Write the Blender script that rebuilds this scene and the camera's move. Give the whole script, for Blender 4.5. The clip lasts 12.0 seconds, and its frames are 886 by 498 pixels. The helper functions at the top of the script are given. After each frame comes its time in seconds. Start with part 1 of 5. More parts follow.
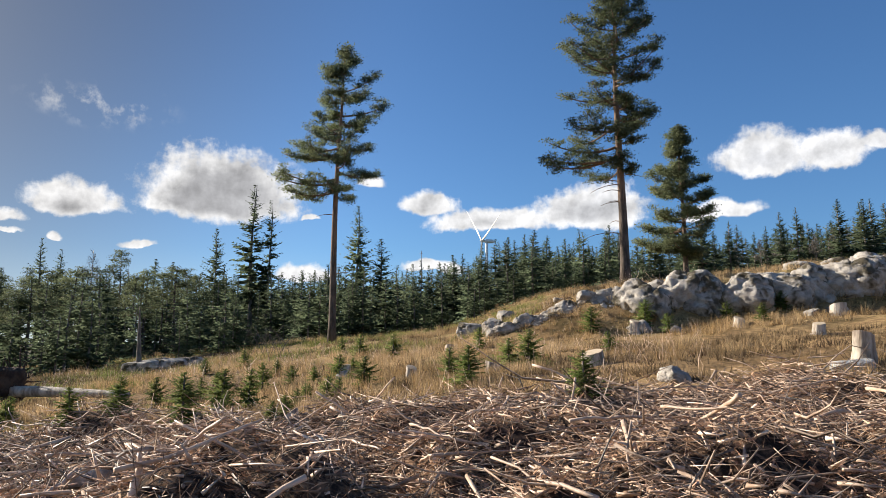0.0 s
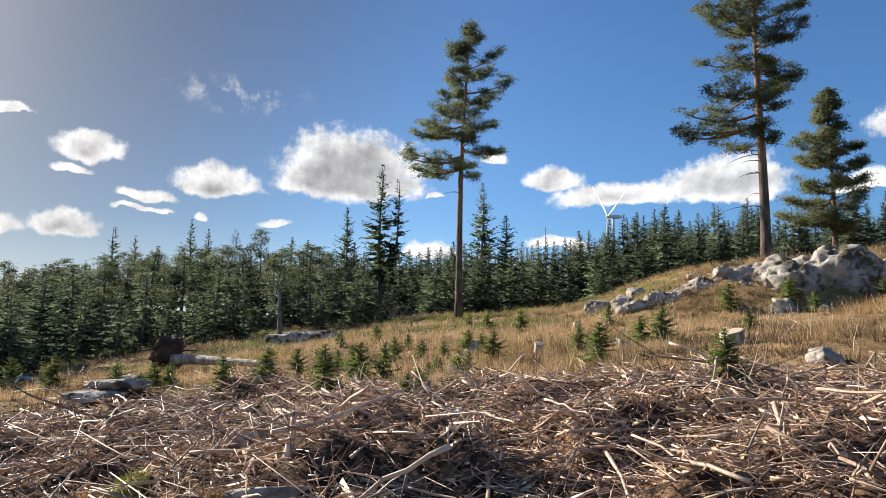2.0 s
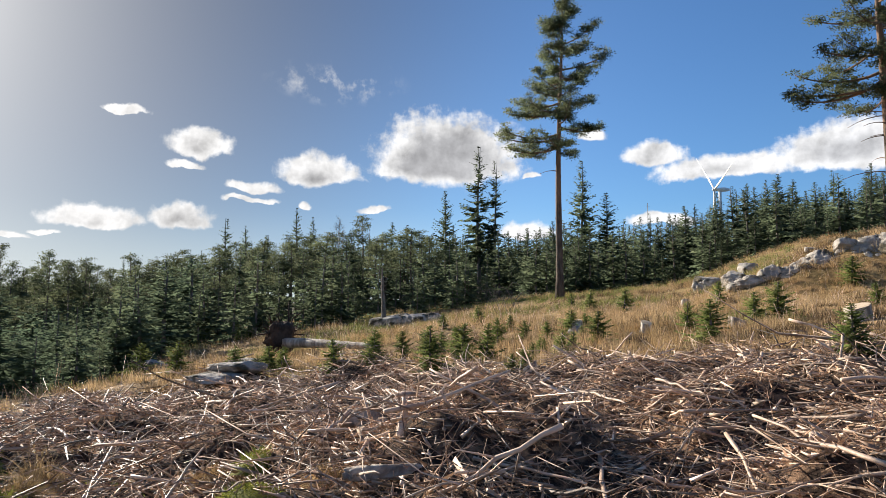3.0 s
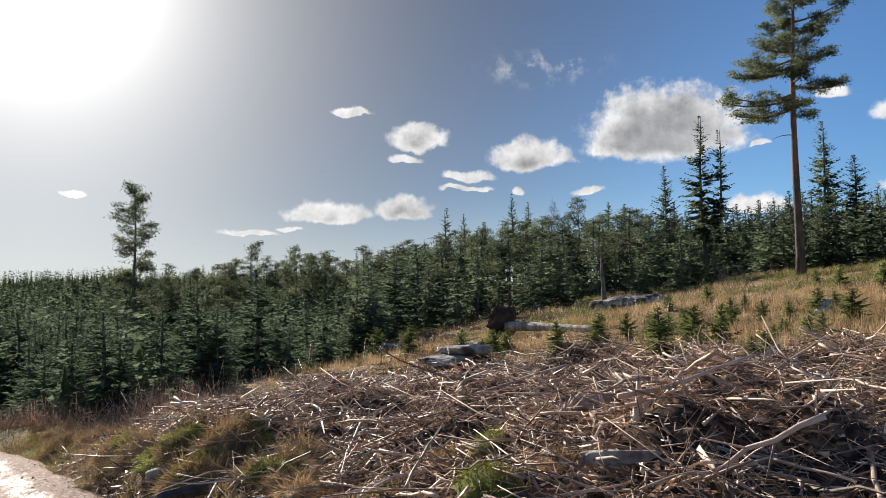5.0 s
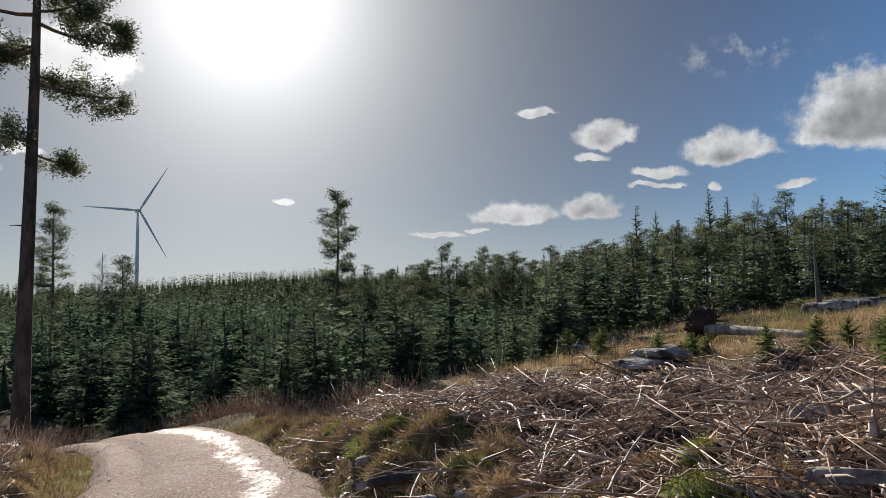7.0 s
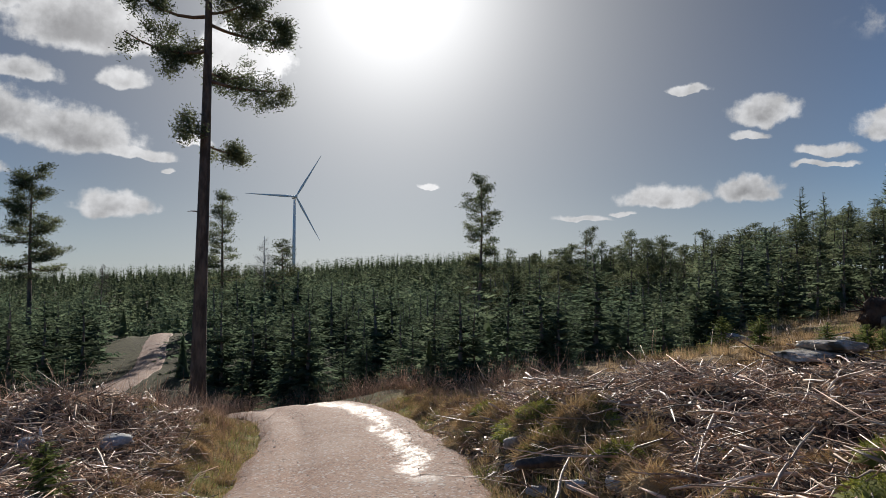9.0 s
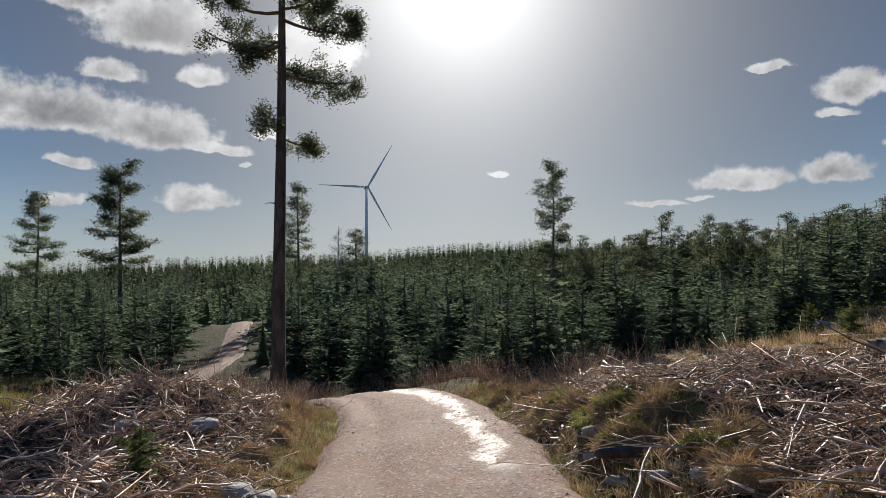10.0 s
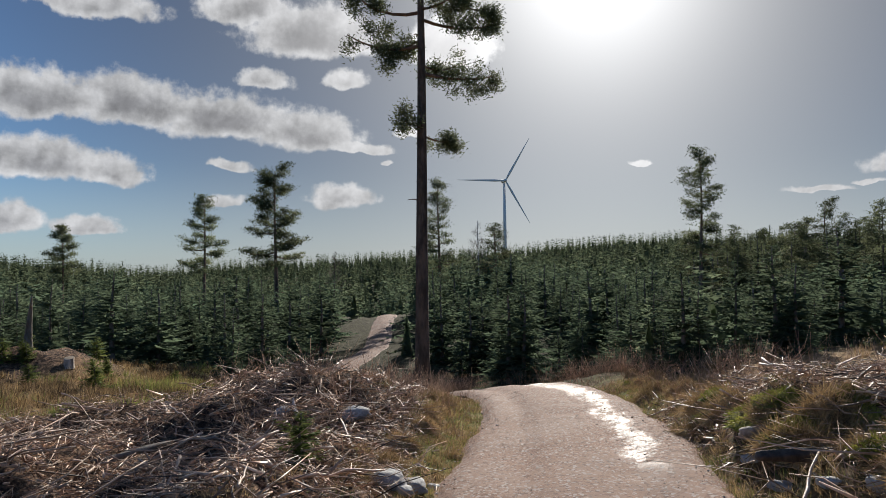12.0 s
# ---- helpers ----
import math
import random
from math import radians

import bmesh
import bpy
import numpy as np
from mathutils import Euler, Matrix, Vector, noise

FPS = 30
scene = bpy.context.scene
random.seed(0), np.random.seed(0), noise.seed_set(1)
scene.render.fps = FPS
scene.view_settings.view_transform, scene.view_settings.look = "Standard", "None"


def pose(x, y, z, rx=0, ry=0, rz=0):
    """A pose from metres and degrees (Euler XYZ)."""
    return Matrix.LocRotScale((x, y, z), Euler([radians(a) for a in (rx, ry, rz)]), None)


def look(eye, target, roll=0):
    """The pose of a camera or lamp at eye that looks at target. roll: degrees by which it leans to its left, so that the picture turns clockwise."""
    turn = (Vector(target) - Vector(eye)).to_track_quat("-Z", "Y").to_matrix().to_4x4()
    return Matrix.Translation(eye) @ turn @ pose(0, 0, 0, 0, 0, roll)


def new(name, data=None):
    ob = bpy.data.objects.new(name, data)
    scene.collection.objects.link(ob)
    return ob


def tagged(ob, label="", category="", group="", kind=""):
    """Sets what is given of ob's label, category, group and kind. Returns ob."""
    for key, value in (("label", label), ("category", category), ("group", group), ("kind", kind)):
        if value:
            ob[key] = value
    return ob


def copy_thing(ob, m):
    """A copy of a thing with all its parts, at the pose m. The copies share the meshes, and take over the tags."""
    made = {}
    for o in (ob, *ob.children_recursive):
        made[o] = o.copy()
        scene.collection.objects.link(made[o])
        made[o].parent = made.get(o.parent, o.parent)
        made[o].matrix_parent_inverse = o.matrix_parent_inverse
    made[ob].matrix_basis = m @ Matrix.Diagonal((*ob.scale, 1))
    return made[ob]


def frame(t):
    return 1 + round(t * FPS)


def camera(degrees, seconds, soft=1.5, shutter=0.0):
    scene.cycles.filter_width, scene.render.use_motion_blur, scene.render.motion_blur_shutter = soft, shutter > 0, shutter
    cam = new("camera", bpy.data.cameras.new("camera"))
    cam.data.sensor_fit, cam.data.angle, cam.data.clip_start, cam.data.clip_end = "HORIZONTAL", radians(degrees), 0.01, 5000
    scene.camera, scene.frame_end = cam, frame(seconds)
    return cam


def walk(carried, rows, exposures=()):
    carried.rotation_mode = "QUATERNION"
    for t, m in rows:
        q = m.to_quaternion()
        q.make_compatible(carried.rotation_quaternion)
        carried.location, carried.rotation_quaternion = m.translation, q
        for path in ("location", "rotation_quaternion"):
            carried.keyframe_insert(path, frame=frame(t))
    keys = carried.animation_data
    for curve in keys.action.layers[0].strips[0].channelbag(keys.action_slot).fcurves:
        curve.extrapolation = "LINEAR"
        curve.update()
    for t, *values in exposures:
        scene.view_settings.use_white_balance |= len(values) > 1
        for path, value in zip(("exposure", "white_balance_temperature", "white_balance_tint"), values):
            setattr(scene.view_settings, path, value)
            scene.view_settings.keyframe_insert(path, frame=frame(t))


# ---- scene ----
# A forest clearing in hilly country: the eye turns on the spot, standing on a gravel track.
cam = camera(63.6, 12.0, soft=0.85)
EYE = 1.65
ROWS = [
    (0.0, -0.000, -0.000, 0.000, 0.01, 8.74, 0.06),
    (0.5, -0.009, 0.004, -0.002, 1.48, 8.39, -0.27),
    (1.0, -0.037, 0.010, 0.001, 3.61, 8.03, -0.70),
    (1.5, -0.064, 0.006, -0.006, 6.46, 7.51, -0.95),
    (2.0, -0.092, -0.010, -0.016, 9.86, 6.82, -0.87),
    (2.5, -0.113, 0.001, -0.026, 13.74, 6.02, -0.48),
    (3.0, -0.137, -0.003, -0.026, 17.87, 5.31, 0.07),
    (5.0, -0.212, -0.007, -0.025, 35.14, 4.16, 1.14),
    (5.5, -0.236, -0.022, -0.026, 39.16, 4.11, 1.20),
    (6.0, -0.255, -0.046, -0.029, 43.03, 4.19, 1.15),
    (6.5, -0.269, -0.060, -0.035, 46.67, 4.33, 0.93),
    (7.0, -0.274, -0.068, -0.032, 50.00, 4.42, 0.57),
    (9.0, -0.292, -0.130, -0.042, 61.36, 3.17, -0.33),
    (9.5, -0.307, -0.138, -0.041, 64.21, 2.61, -0.09),
    (10.0, -0.329, -0.155, -0.043, 67.07, 2.20, 0.17),
    (10.5, -0.334, -0.173, -0.043, 69.95, 2.01, 0.37),
    (11.0, -0.327, -0.185, -0.040, 72.82, 1.96, 0.52),
    (11.5, -0.331, -0.194, -0.041, 75.63, 1.91, 0.54),
    (12.0, -0.334, -0.200, -0.043, 78.17, 1.76, 0.60),
]
EXPOSURES = [(0.0, 0.9, 6500, 10), (1.0, 0.95, 6500, 10), (2.2, 1.0, 6500, 10), (3.2, 0.96, 6500, 10), (5.0, 0.72, 6450, 10), (7.0, 0.34, 6300, 10), (9.5, 0.25, 6280, 10), (12.0, 0.25, 6280, 10)]
walk(cam, [(t, pose(x, y, EYE + z, 90 + pitch, roll, yaw)) for t, x, y, z, yaw, pitch, roll in ROWS], EXPOSURES)
# ---- sky, sun ----
SUN_AZ, SUN_EL = 65.5, 24.0   # degrees left of +y, degrees up


def direction(az, el=0.0):
    a, e = radians(az), radians(el)
    return Vector((-math.sin(a) * math.cos(e), math.cos(a) * math.cos(e), math.sin(e)))


sun_data = bpy.data.lights.new("sun", "SUN")
sun_data.energy, sun_data.angle, sun_data.color = 5.0, radians(0.6), (1.0, 0.92, 0.80)
sun = new("sun", sun_data)
sun.matrix_world = look(direction(SUN_AZ, SUN_EL) * 300, (0, 0, 0))


class Nodes:
    """Short hand for node trees."""

    def __init__(self, tree):
        self.tree = tree

    def add(self, kind, **sets):
        n = self.tree.nodes.new(kind)
        for k, v in sets.items():
            setattr(n, k, v)
        return n

    def link(self, a, b):
        self.tree.links.new(a, b)

    def put(self, socket, v):
        if isinstance(v, bpy.types.NodeSocket):
            self.link(v, socket)
        else:
            socket.default_value = v

    def math(self, op, a, b=0.0, c=0.0, clamp=False):
        n = self.add("ShaderNodeMath", operation=op, use_clamp=clamp)
        for i, v in enumerate((a, b, c)):
            self.put(n.inputs[i], v)
        return n.outputs[0]

    def vec(self, op, a, b=None, c=None):
        n = self.add("ShaderNodeVectorMath", operation=op)
        for i, v in enumerate((a, b, c)):
            if v is not None:
                self.put(n.inputs[i], v)
        return n.outputs["Value"] if op in ("LENGTH", "DOT_PRODUCT", "DISTANCE") else n.outputs[0]

    def noise(self, vector, scale, detail=4.0, rough=0.55, dims="3D", distort=0.0):
        n = self.add("ShaderNodeTexNoise", noise_dimensions=dims)
        if vector is not None:
            self.put(n.inputs["Vector"], vector)
        n.inputs["Scale"].default_value, n.inputs["Detail"].default_value = scale, detail
        n.inputs["Roughness"].default_value, n.inputs["Distortion"].default_value = rough, distort
        return n.outputs[0]

    def span(self, v, a, b, c=0.0, d=1.0, smooth=True):
        n = self.add("ShaderNodeMapRange", interpolation_type="SMOOTHSTEP" if smooth else "LINEAR")
        self.put(n.inputs[0], v)
        for i, x in enumerate((a, b, c, d)):
            n.inputs[1 + i].default_value = x
        return n.outputs[0]

    def mix(self, f, a, b, blend="MIX"):
        n = self.add("ShaderNodeMix", data_type="RGBA", blend_type=blend)
        self.put(n.inputs[0], f)
        self.put(n.inputs[6], a if isinstance(a, bpy.types.NodeSocket) else (*a, 1))
        self.put(n.inputs[7], b if isinstance(b, bpy.types.NodeSocket) else (*b, 1))
        return n.outputs[2]


def make_world():
    world = bpy.data.worlds.new("sky")
    world.use_nodes = True
    scene.world = world
    n = Nodes(world.node_tree)
    back = n.tree.nodes["Background"]
    sky = n.add("ShaderNodeTexSky", sky_type="NISHITA", sun_disc=False)
    sky.sun_elevation, sky.sun_rotation = radians(SUN_EL), radians(-SUN_AZ)
    sky.air_density, sky.dust_density, sky.ozone_density, sky.altitude = 1.0, 0.4, 4.0, 150
    way = n.add("ShaderNodeTexCoord").outputs["Generated"]
    sep = n.add("ShaderNodeSeparateXYZ")
    n.link(way, sep.inputs[0])
    az = n.math("MULTIPLY", n.math("ARCTAN2", n.math("MULTIPLY", sep.outputs[0], -1.0), sep.outputs[1]), 57.29578)
    el = n.math("MULTIPLY", n.math("ARCSINE", sep.outputs[2]), 57.29578)
    com = n.add("ShaderNodeCombineXYZ")
    n.link(az, com.inputs[0]), n.link(el, com.inputs[1])
    flat = com.outputs[0]
    # billows bend the outlines of the clouds
    wob = n.add("ShaderNodeTexNoise", noise_dimensions="2D")
    n.link(flat, wob.inputs["Vector"])
    wob.inputs["Scale"].default_value, wob.inputs["Detail"].default_value, wob.inputs["Roughness"].default_value = 0.32, 6.0, 0.5
    shift = n.vec("MULTIPLY_ADD", wob.outputs["Color"], (2.0, 1.5, 0.0), (-1.0, -0.75, 0.0))
    bent = n.vec("ADD", flat, shift)
    # (azimuth, elevation of the base, half width, height)
    NORTH = [(17.5, 12.0, 6.3, 4.2), (21.3, 11.4, 2.6, 1.5), (27.9, 11.0, 3.1, 1.8), (32.1, 9.7, 0.8, 0.4), (28.7, 8.5, 0.5, 0.4), (23.2, 8.4, 1.4, 0.5), (6.0, 13.9, 1.3, 0.7), (10.8, 11.0, 0.8, 0.4), (1.1, 12.0, 2.4, 1.4), (-4.0, 10.7, 5.1, 1.4), (-11.9, 11.2, 4.6, 2.6),
             (-21.6, 10.8, 3.0, 1.0), (0.6, 7.2, 2.7, 0.7), (11.0, 6.5, 2.3, 1.1), (-24.8, 14.5, 3.3, 2.4), (-29.3, 14.2, 2.6, 2.0), (-32.3, 14.6, 1.5, 0.9)]
    MIDDLE = [(37.0, 12.7, 2.6, 1.5), (38.2, 11.3, 1.4, 0.5), (42.4, 14.9, 1.6, 0.5), (33.0, 9.7, 2.1, 0.7), (33.2, 8.8, 2.3, 0.3), (43.9, 6.9, 3.4, 1.2), (38.1, 7.1, 2.5, 1.4), (50.4, 5.5, 2.3, 0.4), (47.4, 5.9, 1.0, 0.3), (62.6, 8.3, 1.2, 0.3)]
    WEST = [(108.4, 11.9, 4.6, 2.6), (101.9, 12.0, 5.7, 2.6), (95.0, 11.3, 5.6, 2.6), (88.8, 10.4, 4.6, 2.2), (84.6, 9.7, 2.6, 0.7), (108.0, 7.7, 5.1, 2.1), (103.0, 7.3, 2.8, 1.7), (94.8, 8.1, 1.6, 0.6), (109.3, 3.6, 1.9, 1.5), (104.8, 3.4, 2.5, 1.1), (86.4, 5.7, 2.8, 1.5),
            (85.8, 14.7, 2.0, 1.0), (92.2, 14.6, 2.0, 1.1), (82.6, 8.7, 0.7, 0.4), (88.1, 17.7, 6.0, 3.0), (93.3, 19.3, 4.3, 2.0), (104.1, 18.7, 4.6, 1.6), (77.3, 17.3, 3.7, 2.9), (95.3, 5.4, 1.9, 0.7), (80.7, 10.8, 1.5, 0.5)]
    near = depth = None
    for a, e, w, h in NORTH + MIDDLE + WEST:
        q = n.vec("MULTIPLY_ADD", bent, (1 / w, 1 / h, 0.0), (-a / w, -e / h, 0.0))
        q = n.vec("MINIMUM", q, n.vec("MULTIPLY", q, (1.0, 2.3, 1.0)))
        q = n.vec("LENGTH", q)
        thick = n.math("MULTIPLY_ADD", q, -h, h)
        near = q if near is None else n.math("SMOOTH_MIN", near, q, 0.18)
        depth = thick if depth is None else n.math("MAXIMUM", depth, thick)
    fine = n.noise(flat, 1.1, 6.0, 0.6, "2D")
    edge = n.math("ADD", near, n.math("MULTIPLY_ADD", fine, 0.6, -0.3))
    cover = n.span(edge, 1.14, 0.72)
    # thin streaks high up
    veil_at = n.vec("LENGTH", n.vec("MULTIPLY_ADD", bent, (1 / 5.5, 1 / 1.6, 0.0), (-26.5 / 5.5, -18.2 / 1.6, 0.0)))
    veil = n.math("MULTIPLY", n.span(veil_at, 1.2, 0.3), n.span(n.noise(flat, 0.55, 6.0, 0.6, "2D"), 0.45, 0.75, 0.0, 0.6))
    core = n.span(n.math("ADD", depth, n.math("MULTIPLY_ADD", n.noise(flat, 0.45, 5.0, 0.6, "2D"), 2.6, -1.3)), 0.1, 2.4, 0.0, 0.85)
    # clouds near the sun are seen against its light and are brighter at their rims
    toward = n.math("MAXIMUM", n.vec("DOT_PRODUCT", way, tuple(direction(SUN_AZ, SUN_EL))), 0.0)
    glow = n.math("POWER", toward, 24.0)
    lower = n.math("POWER", toward, 1.6)
    tone = n.mix(core, n.mix(lower, (8.8, 8.8, 8.9), (7.6, 7.5, 7.4)), n.mix(lower, (5.6, 5.7, 6.0), (1.7, 1.65, 1.7)))
    # billows: lighter on the side towards the sun
    here, there = n.noise(flat, 0.42, 5.0, 0.55, "2D"), n.noise(n.vec("ADD", flat, (0.35, 0.55, 0.0)), 0.42, 5.0, 0.55, "2D")
    relief = n.math("MULTIPLY_ADD", n.math("SUBTRACT", here, there), 1.1, 1.0)
    shade = n.add("ShaderNodeCombineColor")
    for i in range(3):
        n.link(relief, shade.inputs[i])
    tone = n.mix(1.0, tone, shade.outputs[0], "MULTIPLY")
    tone = n.mix(glow, tone, (20.0, 19.5, 19.0))
    # haze greys the sky towards the sun, with a bright ring of forward-scattered light close to it
    blue = n.mix(1.0, sky.outputs[0], (0.74, 1.0, 1.22), "MULTIPLY")
    grey = n.add("ShaderNodeRGBToBW")
    n.link(sky.outputs[0], grey.inputs[0])
    flatgrey = n.add("ShaderNodeCombineColor")
    for i, k in enumerate((1.04, 0.985, 0.92)):
        n.link(n.math("MULTIPLY", grey.outputs[0], k), flatgrey.inputs[i])
    air = n.mix(n.math("MULTIPLY", n.math("POWER", toward, 5.0), 0.9), blue, flatgrey.outputs[0])
    air = n.mix(n.math("MULTIPLY", n.span(toward, 0.55, 0.93), 0.55), air, (0.0, 0.0, 0.0))
    ring = n.math("ADD", n.math("MULTIPLY", n.math("POWER", toward, 14.0), 2.8), n.math("ADD", n.math("MULTIPLY", n.math("POWER", toward, 45.0), 4.0), n.math("MULTIPLY", n.math("POWER", toward, 120.0), 8.0)))
    rays = n.add("ShaderNodeCombineColor")
    for i, k in enumerate((1.0, 0.98, 0.95)):
        n.link(n.math("MULTIPLY", ring, k), rays.inputs[i])
    air = n.mix(1.0, air, rays.outputs[0], "ADD")
    air = n.mix(n.span(el, 9.0, 0.0, 0.0, 0.4), air, (7.4, 7.6, 7.9))
    colour = n.mix(n.math("MAXIMUM", cover, veil), air, tone)
    n.link(colour, back.inputs[0])
    back.inputs[1].default_value = 0.06


make_world()


# ---- materials ----
def material(name, colour, colour2, scale=6.0, rough=0.85, bump=0.3, bump_scale=None, spec=0.3, island=0.0, leaf=0.0, stretch=None, detail=5.0, third=None, third_scale=1.0):
    """A surface of two colours mixed by noise, with relief; island: spread of brightness from piece to piece; leaf: light that comes through."""
    m = bpy.data.materials.new(name)
    m.use_nodes = True
    n = Nodes(m.node_tree)
    bs = n.tree.nodes["Principled BSDF"]
    at = n.add("ShaderNodeTexCoord").outputs["Object"]
    if stretch:
        at = n.vec("MULTIPLY", at, stretch)
    f = n.span(n.noise(at, scale, detail, 0.6), 0.35, 0.65)
    c = n.mix(f, colour, colour2)
    if third:
        c = n.mix(n.span(n.noise(at, third_scale, 3.0, 0.6), 0.48, 0.62), c, third)
    if island:
        r = n.add("ShaderNodeNewGeometry").outputs["Random Per Island"]
        o = n.add("ShaderNodeObjectInfo").outputs["Random"]
        k = n.math("ADD", n.math("MULTIPLY_ADD", r, island * 2, 1 - island), n.math("MULTIPLY_ADD", o, 0.5, -0.25))
        g = n.add("ShaderNodeCombineColor")
        for i in range(3):
            n.link(k, g.inputs[i])
        c = n.mix(1.0, c, g.outputs[0], "MULTIPLY")
    n.link(c, bs.inputs["Base Color"])
    bs.inputs["Roughness"].default_value = rough
    bs.inputs["Specular IOR Level"].default_value = spec
    if bump:
        b = n.add("ShaderNodeBump")
        b.inputs["Strength"].default_value, b.inputs["Distance"].default_value = bump, 0.05
        n.link(n.noise(at, bump_scale or scale * 4, 6.0, 0.65), b.inputs["Height"])
        n.link(b.outputs[0], bs.inputs["Normal"])
    if leaf:
        t = n.add("ShaderNodeBsdfTranslucent")
        n.link(c, t.inputs[0])
        mixer = n.add("ShaderNodeMixShader")
        mixer.inputs[0].default_value = leaf
        n.link(bs.outputs[0], mixer.inputs[1]), n.link(t.outputs[0], mixer.inputs[2])
        n.link(mixer.outputs[0], n.tree.nodes["Material Output"].inputs[0])
    return m


M_SPRUCE = material("spruce_needles", (0.09, 0.12, 0.07), (0.135, 0.16, 0.095), 0.5, 0.8, 0, spec=0.02, island=0.22, leaf=0.7)
M_PINE = material("pine_needles", (0.105, 0.13, 0.07), (0.17, 0.185, 0.098), 0.8, 0.7, 0, spec=0.06, island=0.3, leaf=0.52)
M_YOUNG = material("young_spruce_needles", (0.085, 0.125, 0.08), (0.135, 0.165, 0.10), 0.25, 0.8, 0, spec=0.02, island=0.22, leaf=0.7)
M_SAPLING = material("sapling_needles", (0.10, 0.14, 0.04), (0.20, 0.22, 0.07), 3.0, 0.7, 0, spec=0.06, island=0.35, leaf=0.5)
M_BARK = material("pine_bark", (0.055, 0.043, 0.035), (0.15, 0.115, 0.09), 5.0, 0.9, 0.8, 16.0, stretch=(1, 1, 0.3))
M_BARK_UP = material("upper_pine_bark", (0.24, 0.15, 0.10), (0.15, 0.10, 0.072), 5.0, 0.85, 0.6, 16.0, stretch=(1, 1, 0.35))
M_BARK_GREY = material("grey_bark", (0.10, 0.085, 0.07), (0.22, 0.19, 0.16), 6.0, 0.9, 0.6, 20.0, stretch=(1, 1, 0.3))
M_STICK = material("bleached_brash", (0.36, 0.235, 0.155), (0.66, 0.49, 0.365), 3.0, 0.5, 0.2, 40.0, island=0.75, spec=0.5)
M_LIMB = material("barked_limbs", (0.17, 0.11, 0.075), (0.50, 0.37, 0.275), 4.0, 0.6, 0.4, 30.0, island=0.6, spec=0.4)
M_TWIG = material("brown_twigs", (0.26, 0.15, 0.095), (0.50, 0.33, 0.215), 2.0, 0.75, 0, island=0.6)
M_GRASS = material("dry_grass", (0.42, 0.28, 0.13), (0.62, 0.45, 0.25), 0.5, 0.7, 0, island=0.45, leaf=0.35)
M_VERGE = material("brown_verge_grass", (0.26, 0.175, 0.085), (0.45, 0.33, 0.17), 1.5, 0.8, 0, island=0.5, leaf=0.3)
M_HEATH = material("brown_heath", (0.13, 0.085, 0.05), (0.26, 0.18, 0.09), 1.2, 0.8, 0, island=0.6, leaf=0.25)
M_TUFT = material("green_grass", (0.16, 0.19, 0.05), (0.30, 0.29, 0.09), 0.8, 0.7, 0, island=0.5, leaf=0.35)
M_ROCK = material("granite", (0.28, 0.25, 0.215), (0.52, 0.47, 0.41), 2.6, 0.9, 1.0, 7.0, detail=10.0, third=(0.09, 0.075, 0.05), third_scale=1.6)
M_WOOD = material("weathered_wood", (0.22, 0.17, 0.13), (0.58, 0.50, 0.41), 6.0, 0.8, 0.5, 25.0, stretch=(1, 1, 0.25))
M_CUT = material("cut_wood", (0.50, 0.38, 0.25), (0.62, 0.50, 0.36), 8.0, 0.8, 0.3)
M_SOIL = material("dark_soil", (0.035, 0.024, 0.018), (0.09, 0.06, 0.042), 4.0, 0.95, 0.7)
M_MOSS = material("moss", (0.15, 0.17, 0.03), (0.34, 0.33, 0.08), 7.0, 0.9, 0, island=0.4, leaf=0.3)
M_LITTER = material("needle_litter", (0.22, 0.125, 0.08), (0.52, 0.34, 0.215), 1.5, 0.8, 0, island=0.6, leaf=0.15)
M_STONE = material("grey_stone", (0.24, 0.24, 0.24), (0.46, 0.45, 0.43), 5.0, 0.7, 0.5)
M_PAINT = material("white_turbine_paint", (0.80, 0.77, 0.72), (0.82, 0.80, 0.76), 0.05, 0.4, 0)


# ---- mesh tools ----
RNG = np.random.default_rng(7)


def lattice(ix, iy, seed):
    v = np.sin(ix * 127.1 + iy * 311.7 + seed * 74.7) * 43758.5453
    return v - np.floor(v)


def smooth_noise(x, y, seed=0):
    x, y = np.asarray(x, float), np.asarray(y, float)
    ix, iy = np.floor(x), np.floor(y)
    fx, fy = x - ix, y - iy
    fx, fy = fx * fx * (3 - 2 * fx), fy * fy * (3 - 2 * fy)
    a, b = lattice(ix, iy, seed), lattice(ix + 1, iy, seed)
    c, d = lattice(ix, iy + 1, seed), lattice(ix + 1, iy + 1, seed)
    return (a + (b - a) * fx) * (1 - fy) + (c + (d - c) * fx) * fy - 0.5


def fbm(x, y, octaves=4, seed=0):
    s, amp = 0.0, 1.0
    for i in range(octaves):
        s, amp = s + amp * smooth_noise(x * 2 ** i, y * 2 ** i, seed + i), amp * 0.5
    return s


def step(a, b, v):
    t = np.clip((np.asarray(v, float) - a) / (b - a), 0, 1)
    return t * t * (3 - 2 * t)


